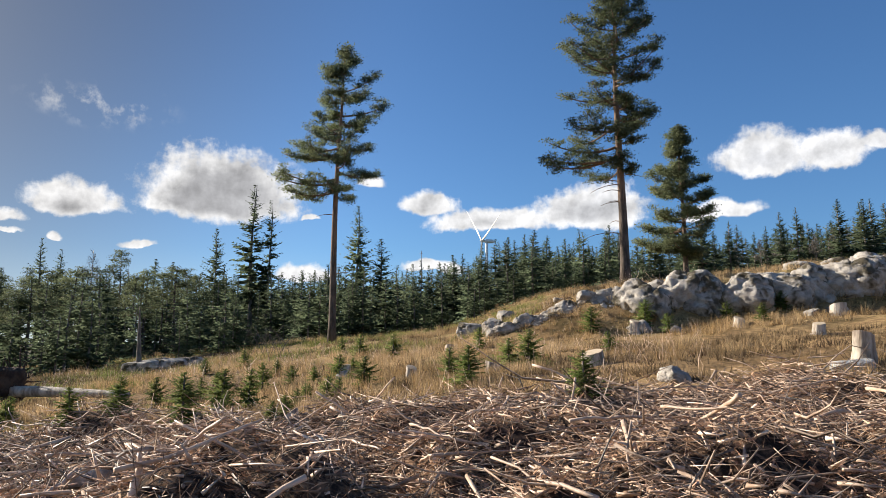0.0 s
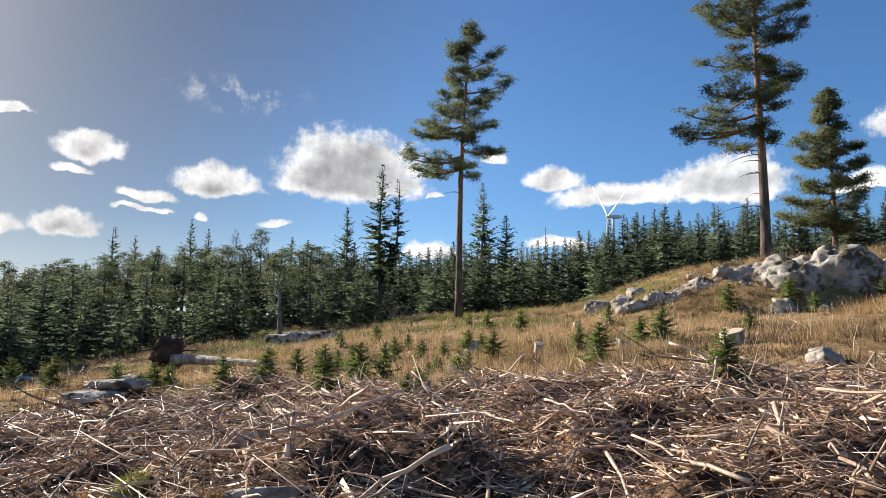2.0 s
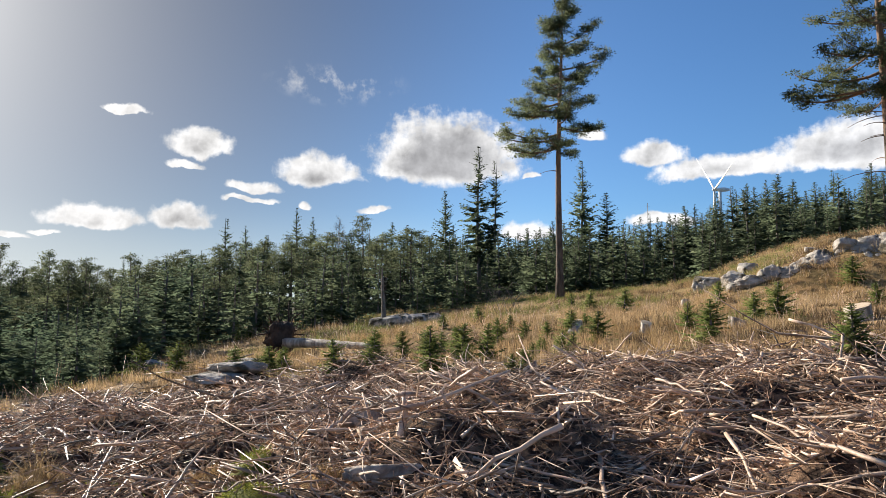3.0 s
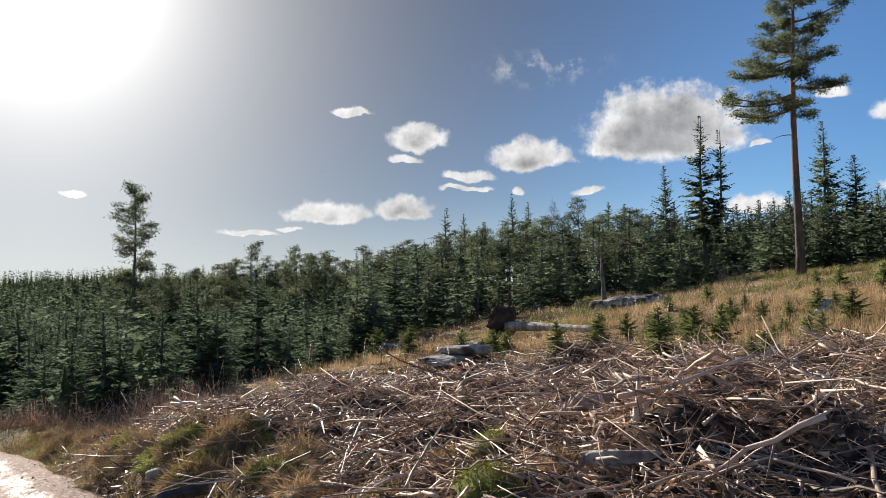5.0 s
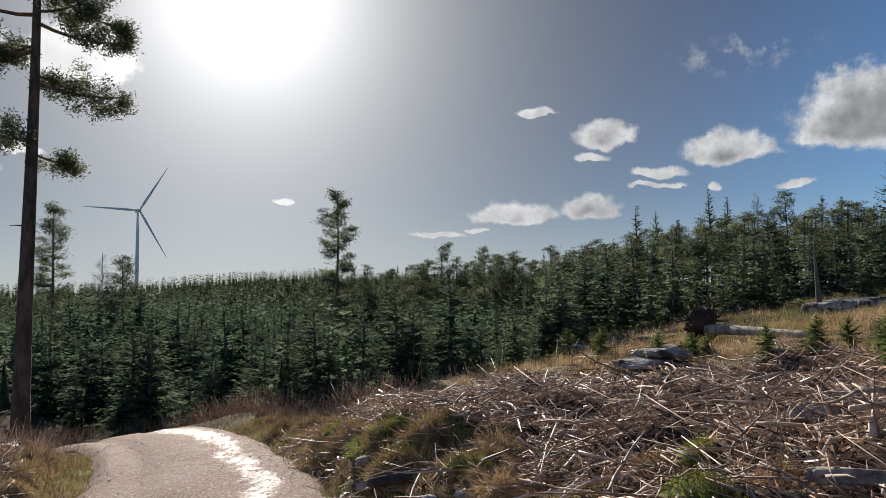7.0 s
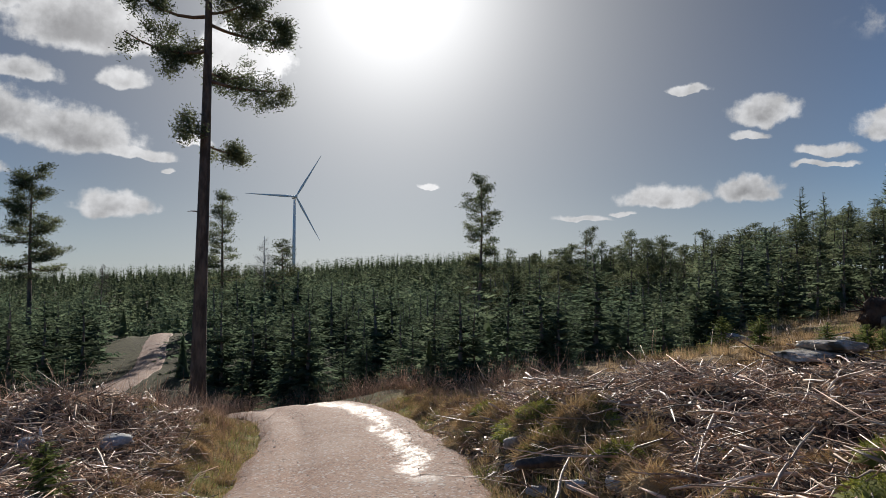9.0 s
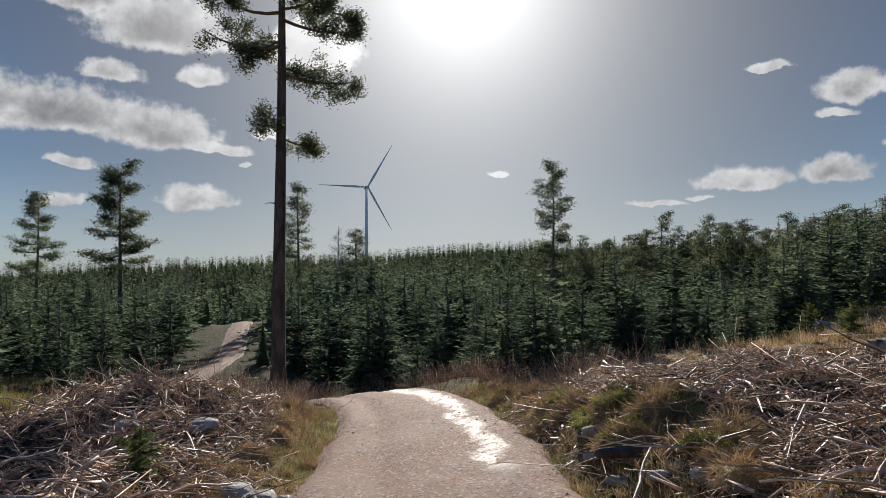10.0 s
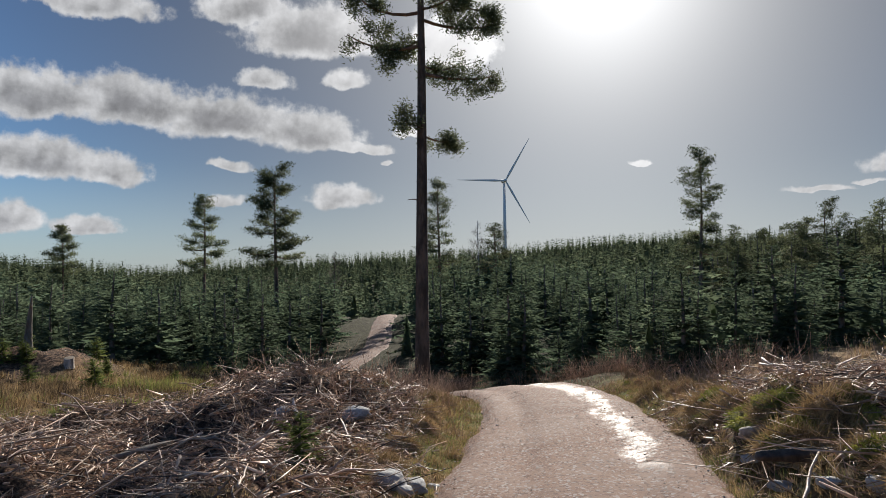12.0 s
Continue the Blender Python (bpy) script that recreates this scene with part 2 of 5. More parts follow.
def mesh_from(name, verts, faces, materials, index=None, smooth=False):
    """A mesh from an array of corners and an array of triangles or quads."""
    me = bpy.data.meshes.new(name)
    verts, faces = np.asarray(verts, np.float32), np.asarray(faces, np.int32)
    k = faces.shape[1]
    me.vertices.add(len(verts))
    me.vertices.foreach_set("co", verts.ravel())
    me.loops.add(faces.size)
    me.loops.foreach_set("vertex_index", faces.ravel())
    me.polygons.add(len(faces))
    me.polygons.foreach_set("loop_start", np.arange(0, faces.size, k, dtype=np.int32))
    for m in materials if isinstance(materials, (list, tuple)) else [materials]:
        me.materials.append(m)
    if index is not None:
        me.polygons.foreach_set("material_index", np.asarray(index, np.int32))
    if smooth:
        me.polygons.foreach_set("use_smooth", np.ones(len(faces), bool))
    me.update(calc_edges=True)
    me.validate()
    return me


def soften(me, outward):
    """Lets needles take the light as a rounded crown does: corner normals that lean outward, faces wound to suit."""
    v, f = np.empty(len(me.vertices) * 3, np.float32), np.empty(len(me.loops), np.int32)
    me.vertices.foreach_get("co", v), me.loops.foreach_get("vertex_index", f)
    v, f = v.reshape(-1, 3), f.reshape(-1, 3)
    g = np.cross(v[f[:, 1]] - v[f[:, 0]], v[f[:, 2]] - v[f[:, 0]])
    bad = np.einsum("ij,ij->i", g, outward[f[:, 0]]) < 0
    f[bad] = f[bad][:, ::-1]
    me.loops.foreach_set("vertex_index", f.ravel())
    me.polygons.foreach_set("use_smooth", np.ones(len(f), bool))
    me.update(calc_edges=True)
    me.normals_split_custom_set_from_vertices(outward.astype(np.float32))
    return me


def outward_from(v, x=0.0, y=0.0, lift=0.45, rough=0.35, seed=1):
    """Normals that point away from an upright axis and a little up, uneven from tuft to tuft."""
    rng = np.random.default_rng(seed)
    n = np.stack([v[:, 0] - x, v[:, 1] - y, 0 * v[:, 0]], 1)
    n /= np.linalg.norm(n, axis=1)[:, None] + 1e-6
    n = n + [0, 0, lift] + np.repeat(rng.normal(0, rough, (len(v) // 3 + 1, 3)), 3, 0)[: len(v)]
    return n / (np.linalg.norm(n, axis=1)[:, None] + 1e-6)


class Pile:
    """Collects pieces into one mesh."""

    def __init__(self):
        self.v, self.f, self.n, self.axes = [], [], 0, []

    def outward(self):
        """Normals away from the axis of each tree in the pile."""
        return np.concatenate([outward_from(v, *a, seed=i) for i, (v, a) in enumerate(zip(self.v, self.axes))])

    def add(self, v, f, axis=(0.0, 0.0)):
        self.axes.append(axis)
        self.v.append(np.asarray(v, float).reshape(-1, 3))
        self.f.append(np.asarray(f, int) + self.n)
        self.n += len(self.v[-1])

    def mesh(self, name, mats, smooth=False):
        return mesh_from(name, np.concatenate(self.v), np.concatenate(self.f), mats, smooth=smooth)


def tube(path, radii, sides=6):
    """A tapered tube along a path, closed at both ends, in triangles."""
    path, radii = np.asarray(path, float), np.asarray(radii, float)
    t = np.gradient(path, axis=0)
    t /= np.linalg.norm(t, axis=1)[:, None] + 1e-9
    ref = np.where(np.abs(t[:, 2:3]) > 0.9, [[1.0, 0, 0]], [[0, 0, 1.0]])
    u = np.cross(t, ref)
    u /= np.linalg.norm(u, axis=1)[:, None] + 1e-9
    w = np.cross(t, u)
    a = np.arange(sides) * 2 * np.pi / sides
    v = path[:, None] + radii[:, None, None] * (u[:, None] * np.cos(a)[None, :, None] + w[:, None] * np.sin(a)[None, :, None])
    n = len(path)
    i, j = np.meshgrid(np.arange(n - 1), np.arange(sides), indexing="ij")
    p, q = i * sides + j, i * sides + (j + 1) % sides
    f = np.concatenate([np.stack([p, q, q + sides], -1).reshape(-1, 3), np.stack([p, q + sides, p + sides], -1).reshape(-1, 3)])
    v = np.concatenate([v.reshape(-1, 3), path[:1], path[-1:]])
    k = np.arange(sides)
    f = np.concatenate([f, np.stack([np.full(sides, n * sides), (k + 1) % sides, k], -1),
                        np.stack([np.full(sides, n * sides + 1), (n - 1) * sides + k, (n - 1) * sides + (k + 1) % sides], -1)])
    return v, f


def slivers(p, tip, width, up=None):
    """One slim triangle from each p to each tip."""
    p, tip = np.asarray(p, float), np.asarray(tip, float)
    d = tip - p
    if up is None:
        up = RNG.normal(size=p.shape)
    s = np.cross(d, up)
    s /= np.linalg.norm(s, axis=1)[:, None] + 1e-9
    w = np.broadcast_to(np.asarray(width, float), (len(p),))[:, None]
    v = np.stack([p - s * w / 2, p + s * w / 2, tip], 1).reshape(-1, 3)
    return v, np.arange(len(v)).reshape(-1, 3)


def part(name, me, parent, label=""):
    ob = new(name, me)
    ob.parent = parent
    return tagged(ob, label)


# ---- the lie of the land ----
def way_points():
    f, r = direction(78.17), Vector((math.cos(radians(78.17)), math.sin(radians(78.17)), 0))
    steps = [(-60, 4.0), (-25, -1.0), (-8, -0.2), (0, 0.55), (6, 1.22), (10, 1.72), (14.3, 2.12), (18, 2.0), (22, 0.9), (25.5, -2.2), (29.5, -4.9), (34, -4.9), (40, -4.0), (46, -4.1), (52, -4.5), (60, -4.7), (70, -6.0), (85, -9), (102, -14), (112, -22)]
    return np.array([tuple(Vector((-0.33, -0.2, 0)) + f * d + r * l)[:2] for d, l in steps])


def resample(pts, gap):
    seg = np.concatenate([[0], np.cumsum(np.linalg.norm(np.diff(pts, axis=0), axis=1))])
    s = np.arange(0, seg[-1], gap)
    out = np.stack([np.interp(s, seg, pts[:, i]) for i in range(2)], 1)
    k = max(3, int(5 / gap) | 1)
    pad = np.pad(out, ((k // 2, k // 2), (0, 0)), "edge")
    return np.stack([np.convolve(pad[:, i], np.ones(k) / k, "valid") for i in range(2)], 1)


TRACK = resample(way_points(), 0.5)


def off_track(x, y):
    """How far a place lies from the middle of the track."""
    x, y = np.asarray(x, float).ravel(), np.asarray(y, float).ravel()
    best = np.full(len(x), 1e9)
    for i in range(0, len(x), 20000):
        s = slice(i, i + 20000)
        best[s] = np.min(np.hypot(x[s, None] - TRACK[None, :, 0], y[s, None] - TRACK[None, :, 1]), axis=1)
    return best


def lie(x, y):
    """The broad slope of the land."""
    x, y = np.asarray(x, float), np.asarray(y, float)
    r = np.hypot(x, y) + 1e-6
    g = 115 * np.tanh(r / 115) / r
    a, b = x * g, y * g
    z = 0.0975 * a + 0.0125 * (np.sqrt(a * a + 4) - 2) + 0.0125 * b + 0.0725 * (np.sqrt(b * b + 16) - 4) + 0.02
    ledge = 24.8 - 0.12 * x + 1.2 * smooth_noise(x / 5, 0 * x, 3)
    z = z + 1.45 * step(-1, 7, x) * step(ledge - 1.2, ledge + 1.6, y)
    az = np.degrees(np.arctan2(-x, y))
    z = z - 1.1 * np.exp(-((r - 27.5) / 6.0) ** 2) * step(54, 66, az) * step(100, 88, az)
    z = z + 2.3 * np.exp(-((r - 62) / 16) ** 2) * step(62, 76, az) * step(104, 92, az)
    # the hollow behind the felled strip, then a wooded ridge that closes the valley
    z = z - 2.0 * step(19, 31, r) * step(37, 47, az) * step(68, 56, az)
    crest = np.interp(az, [30, 37, 50, 56, 60, 66, 73, 82, 94, 100, 104, 110, 125], [2.6, 2.6, 2.4, 2.4, 2.7, 2.4, 1.9, 1.55, 1.1, 0.5, 0.9, 1.4, 1.5])
    valley = step(24, 36, az) * step(142, 125, az)
    top = EYE + 430 * np.tan(np.radians(crest)) - 9.0
    z = z + valley * ((top - z) * step(100, 430, r) - 0.03 * np.clip(r - 450, 0, None))
    return z + (1 - valley) * 2.0 * step(90, 340, r) * step(10, 40, np.abs(az))


def off_side(x, y):
    """How far a place lies to the south of the track near the eye."""
    return -((y - 0.55) - 0.31 * (-x)) * 0.955


def brash_cover(x, y):
    """1 where the ground lies under cut branches."""
    x, y = np.asarray(x, float), np.asarray(y, float)
    r, az = np.hypot(x, y), np.degrees(np.arctan2(-x, y))
    wob = 1.6 * smooth_noise(x / 2.5, y / 2.5, 11)
    near_side = step(2.0, 3.6, y - 0.16 * (-x) + wob * 0.6) * step(0, 1.6, np.interp(az, [20, 34, 46, 60], [12.2, 16.5, 17.5, 13.5]) - r - wob) * step(70, 60, az + 2 * wob) * step(-75, -60, az)
    other = step(1.5, 2.4, off_side(x, y) + 0.3 * wob) * step(16.0, 14.0, r + wob) * step(122, 112, az) * step(79, 83, az) * step(5.2, 6.2, r)
    heap = step(0.25, 0.6, np.exp(-(((x + 26) / 5.5) ** 2 + ((y + 8.0) / 2.4) ** 2)))
    return np.maximum(np.maximum(near_side, other), heap)


def ground(x, y, fine=True):
    x, y = np.asarray(x, float), np.asarray(y, float)
    shape = x.shape
    xr, yr = x.ravel(), y.ravel()
    z = lie(xr, yr)
    r = np.hypot(xr, yr)
    if fine:
        d = off_track(xr, yr)
        c = brash_cover(xr, yr)
        bumps = 0.30 * fbm(xr / 3.5, yr / 3.5, 4, 5) + 0.10 * fbm(xr / 0.7, yr / 0.7, 3, 9)
        heap = 0.75 * np.exp(-(((xr + 12.2) / 1.7) ** 2 + ((yr + 0.2) / 1.5) ** 2)) + 0.9 * np.exp(-(((xr + 25) / 3.0) ** 2 + ((yr + 7.5) / 1.6) ** 2))
        bumps = bumps + heap
        bumps = bumps * step(150, 40, r) + c * (0.16 + 0.62 * fbm(xr / 1.8, yr / 1.8, 3, 21) + 0.34 * fbm(xr / 0.6, yr / 0.6, 2, 27))
        side = step(1.25, 2.4, d)
        z = z + bumps * side - 0.07 * (1 - step(1.15, 1.45, d)) + 0.10 * step(1.4, 2.6, d) - 0.12 * np.exp(-((d - 1.5) / 0.25) ** 2)
    return z.reshape(shape)


def ground_at(x, y):
    return float(ground(np.array([x]), np.array([y]))[0])


def meet(az, el, start=4.0):
    """Where a line of sight from the eye meets the ground."""
    d = np.arange(start, 130, 0.1)
    v = direction(az)
    z = ground(v.x * d, v.y * d)
    hit = np.nonzero(EYE + d * math.tan(radians(el)) <= z)[0]
    k = hit[0] if len(hit) else len(d) - 1
    return v.x * d[k], v.y * d[k], float(z[k]), float(d[k])


def spot(az, d):
    v = direction(az) * d
    return v.x, v.y, ground_at(v.x, v.y)


def ground_material():
    m = bpy.data.materials.new("forest_ground")
    m.use_nodes = True
    n = Nodes(m.node_tree)
    bs = n.tree.nodes["Principled BSDF"]
    at = n.add("ShaderNodeTexCoord").outputs["Object"]
    zone = n.add("ShaderNodeAttribute", attribute_name="brash").outputs["Fac"]
    green = n.add("ShaderNodeAttribute", attribute_name="green").outputs["Fac"]
    f = n.noise(at, 5.0, 6.0, 0.65)
    straw = n.mix(n.span(f, 0.35, 0.65), (0.24, 0.15, 0.07), (0.44, 0.29, 0.14))
    heath = n.mix(n.span(f, 0.4, 0.6), (0.13, 0.085, 0.04), (0.26, 0.16, 0.075))
    straw = n.mix(n.span(n.noise(at, 0.35, 4.0, 0.6), 0.46, 0.6), straw, heath)
    litter = n.mix(n.span(n.noise(at, 9.0, 7.0, 0.7), 0.42, 0.64), (0.04, 0.026, 0.019), (0.30, 0.185, 0.115))
    moss = n.mix(n.span(f, 0.4, 0.62), (0.13, 0.14, 0.03), (0.27, 0.25, 0.07))
    c = n.mix(n.math("MULTIPLY", green, n.span(n.noise(at, 1.1, 4.0, 0.6), 0.4, 0.6)), straw, moss)
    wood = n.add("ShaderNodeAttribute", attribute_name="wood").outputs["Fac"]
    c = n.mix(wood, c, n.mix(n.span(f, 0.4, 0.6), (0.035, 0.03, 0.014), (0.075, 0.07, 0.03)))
    c = n.mix(zone, c, litter)
    n.link(c, bs.inputs["Base Color"])
    bs.inputs["Roughness"].default_value = 0.95
    bs.inputs["Specular IOR Level"].default_value = 0.15
    b = n.add("ShaderNodeBump")
    b.inputs["Strength"].default_value, b.inputs["Distance"].default_value = 0.8, 0.08
    n.link(n.noise(at, 14.0, 8.0, 0.7), b.inputs["Height"])
    n.link(b.outputs[0], bs.inputs["Normal"])
    return m


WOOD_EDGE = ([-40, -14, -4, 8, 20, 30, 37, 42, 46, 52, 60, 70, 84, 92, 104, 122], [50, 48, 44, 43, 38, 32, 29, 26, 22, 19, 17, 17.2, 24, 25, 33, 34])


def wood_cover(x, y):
    """1 where the ground lies inside the edge of the wood and takes its darker brown."""
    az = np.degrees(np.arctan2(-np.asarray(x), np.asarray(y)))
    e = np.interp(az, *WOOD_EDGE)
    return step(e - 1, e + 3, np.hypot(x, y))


def make_ground():
    rings = np.concatenate([[0.0], np.geomspace(0.6, 30, 190), np.geomspace(31, 3200, 70)])
    segs = 380
    a = np.arange(segs) * 2 * np.pi / segs
    x, y = rings[:, None] * np.cos(a), rings[:, None] * np.sin(a)
    z = ground(x, y)
    v = np.stack([x, y, z], -1).reshape(-1, 3)
    i, j = np.meshgrid(np.arange(len(rings) - 1), np.arange(segs), indexing="ij")
    p, q = i * segs + j, i * segs + (j + 1) % segs
    me = mesh_from("ground", v, np.stack([p, p + segs, q + segs, q], -1).reshape(-1, 4), ground_material(), smooth=True)
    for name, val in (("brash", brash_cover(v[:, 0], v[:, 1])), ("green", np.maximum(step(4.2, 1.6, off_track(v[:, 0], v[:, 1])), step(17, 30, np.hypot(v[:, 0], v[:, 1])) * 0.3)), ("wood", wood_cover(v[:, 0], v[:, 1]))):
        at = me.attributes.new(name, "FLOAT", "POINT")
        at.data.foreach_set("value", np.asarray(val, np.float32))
    tagged(new("ground", me), "rough clearing of dry straw-coloured grass, heath and brown litter", "ground", kind="structure")


def track_material():
    m = bpy.data.materials.new("gravel_track")
    m.use_nodes = True
    n = Nodes(m.node_tree)
    bs = n.tree.nodes["Principled BSDF"]
    uv = n.add("ShaderNodeUVMap", uv_map="along").outputs[0]
    at = n.add("ShaderNodeTexCoord").outputs["Object"]
    sep = n.add("ShaderNodeSeparateXYZ")
    n.link(uv, sep.inputs[0])
    pebbles = n.add("ShaderNodeTexVoronoi")
    n.link(at, pebbles.inputs["Vector"])
    pebbles.inputs["Scale"].default_value = 34
    f = n.noise(at, 38.0, 8.0, 0.8)
    c = n.mix(n.span(f, 0.35, 0.65), (0.13, 0.068, 0.045), (0.42, 0.245, 0.165))
    c = n.mix(n.span(n.noise(at, 0.9, 4.0, 0.6), 0.45, 0.65), c, (0.32, 0.205, 0.15))
    grey = n.add("ShaderNodeSeparateColor")
    n.link(pebbles.outputs["Color"], grey.inputs[0])
    c = n.mix(n.span(grey.outputs[0], 0.72, 0.95, 0.0, 0.7), c, (0.50, 0.45, 0.41))
    c = n.mix(n.span(grey.outputs[1], 0.75, 0.95, 0.0, 0.6), c, (0.10, 0.06, 0.045))
    # water stands in the rut at one side
    wob = n.math("MULTIPLY_ADD", n.noise(at, 1.3, 5.0, 0.65), 1.0, -0.5)
    rut = n.math("ABSOLUTE", n.math("SUBTRACT", n.math("MULTIPLY_ADD", wob, 0.8, sep.outputs[0]), 0.80))
    wet = n.span(n.math("ADD", n.noise(at, 26.0, 9.0, 0.85), n.math("MULTIPLY_ADD", rut, -0.75, 0.2)), 0.54, 0.65)
    wet = n.math("MULTIPLY", wet, n.span(n.noise(at, 5.0, 5.0, 0.7), 0.38, 0.52))
    wet = n.math("MULTIPLY", wet, n.span(sep.outputs[1], 66.5, 69.0))
    wet = n.math("MULTIPLY", wet, n.span(sep.outputs[1], 84.0, 79.0))
    c = n.mix(n.math("MULTIPLY", wet, 0.55), c, (0.10, 0.07, 0.055))
    n.link(c, bs.inputs["Base Color"])
    n.put(bs.inputs["Roughness"], n.span(wet, 0.0, 1.0, 0.85, 0.30))
    n.put(bs.inputs["Specular IOR Level"], n.span(wet, 0.0, 1.0, 0.25, 0.6))
    b = n.add("ShaderNodeBump")
    b.inputs["Distance"].default_value = 0.02
    n.put(b.inputs["Strength"], n.span(wet, 0.0, 1.0, 0.6, 0.75))
    n.link(n.noise(at, 70.0, 6.0, 0.75), b.inputs["Height"])
    n.link(b.outputs[0], bs.inputs["Normal"])
    return m


def make_track():
    line = resample(way_points(), 0.12)
    t = np.gradient(line, axis=0)
    t /= np.linalg.norm(t, axis=1)[:, None]
    right = np.stack([t[:, 1], -t[:, 0]], 1)
    s = np.concatenate([[0], np.cumsum(np.linalg.norm(np.diff(line, axis=0), axis=1))])
    across = np.linspace(-1, 1, 27)
    half = 1.40 + 0.20 * fbm(s / 1.6, s * 0, 6, 4)
    halfr = 1.46 + 0.20 * fbm(s / 1.6, s * 0 + 9, 6, 6)
    narrow = 1 - 0.42 * step(80, 92, s)
    half, halfr = half * narrow, halfr * narrow
    w = np.where(across[None] < 0, half[:, None], halfr[:, None]) * across[None]
    x, y = line[:, :1] + right[:, :1] * w, line[:, 1:] + right[:, 1:] * w
    z = lie(x, y) + 0.03 * (1 - np.abs(across)) - 0.09 * step(0.86, 1.0, np.abs(across)) - 0.05 * np.exp(-((np.abs(w) - 0.62) / 0.22) ** 2)
    z = z + 0.03 * fbm(x / 0.9, y / 0.9, 3, 2) + 0.012 * fbm(x / 0.12, y / 0.12, 2, 8)
    n, k = x.shape
    i, j = np.meshgrid(np.arange(n - 1), np.arange(k - 1), indexing="ij")
    p = i * k + j
    me = mesh_from("road", np.stack([x, y, z], -1).reshape(-1, 3), np.stack([p, p + 1, p + k + 1, p + k], -1).reshape(-1, 4), track_material(), smooth=True)
    uv = me.uv_layers.new(name="along")
    idx = np.empty(len(me.loops), np.int32)
    me.loops.foreach_get("vertex_index", idx)
    uv.data.foreach_set("uv", np.stack([w.ravel()[idx], np.repeat(s, k)[idx]], 1).astype(np.float32).ravel())
    tagged(new("road", me), "reddish gravel forest track with a wet glistening rut", "road", kind="structure")


make_ground()
make_track()


# ---- trees ----
def trunk_mesh(rng, H, r, mats, lean=0.0, split=None, sides=9):
    n = 16
    u = np.linspace(0, 1, n)
    path = np.stack([lean * H * u + 0.012 * H * np.sin(u * 5 + rng.uniform(0, 6)) * u, 0.012 * H * np.sin(u * 4 + rng.uniform(0, 6)) * u, H * u - 0.25 * (u == 0)], 1)
    radii = r * (1 - u) ** 0.75 + 0.012 + 0.35 * r * np.exp(-u * H / 0.45)
    v, f = tube(path, radii, sides)
    me = mesh_from("trunk", v, f, mats, smooth=True)
    if split is not None:
        zc = v[f].mean(1)[:, 2]
        me.polygons.foreach_set("material_index", (zc > split * H).astype(np.int32))
    return me, path


def spruce_parts(rng, H, R, base=0.08, whorls=30, per=8, sprays=9, thin=0.0, wide=1.0, taper=0.78):
    """Drooping sprays in whorls. Returns triangles of the crown."""
    P, T, W = [], [], []
    k = whorls * per
    u = np.repeat(np.linspace(0, 1, whorls) ** 0.92, per) + rng.normal(0, 0.03, k)
    u = np.clip(u, 0, 0.99)
    z0 = H * (base + (1 - base) * u)
    reach = R * (1 - u) ** taper * rng.uniform(0.5, 1.15, k) + 0.004 * H
    reach *= np.where(rng.random(k) < 0.18, 0.6, 1.0)
    ang = rng.uniform(0, 2 * np.pi, k)
    rise = -0.38 + 0.95 * u + rng.normal(0, 0.17, k)
    d = np.stack([np.cos(ang), np.sin(ang), 0 * ang], 1)
    keep = rng.random(k) > thin
    for s in np.linspace(0.12, 1.0, sprays):
        c = d * (reach * s)[:, None]
        c[:, 2] = z0 + reach * (rise * s + 0.22 * s * s * (u < 0.8))
        size = np.maximum(0.40 * reach * (1.15 - 0.7 * s), (0.085 * R + 0.02) * (1 - 0.6 * u))
        for side in (-1, 1):
            a2 = ang + side * rng.uniform(0.35, 1.1, k)
            t = np.stack([np.cos(a2), np.sin(a2), -0.30 + 0.5 * u + rng.normal(0, 0.22, k)], 1)
            m = keep & (rng.random(k) > 0.12)
            P.append(c[m]), T.append((c + t * size[:, None] * rng.uniform(0.7, 1.3, (k, 1)))[m]), W.append((size * rng.uniform(0.38, 0.7, k) * wide)[m])
    P, T, W = np.concatenate(P), np.concatenate(T), np.concatenate(W)
    up = rng.normal(0, 1.0, P.shape)
    v, f = slivers(P, T, W, up)
    tv, tf = slivers(np.array([[0, 0, H * 0.93]] * 3), np.array([[0, 0, H * 1.0]] * 3), 0.03 * R + 0.02, np.array([[1, 0, 0], [0, 1, 0], [1, 1, 0.0]]))
    return np.concatenate([v, tv]), np.concatenate([f, tf + len(v)])


def spruce(name, rng, H, R, mat, label, bark=None, r=None, **kw):
    tree = tagged(new(name), label, "tree")
    part("trunk", trunk_mesh(rng, H, r or 0.011 * H + 0.02, bark or M_BARK_GREY, sides=7)[0], tree)
    v, f = spruce_parts(rng, H, R, **kw)
    part("crown", soften(mesh_from("crown", v, f, mat), outward_from(v)), tree)
    return tree


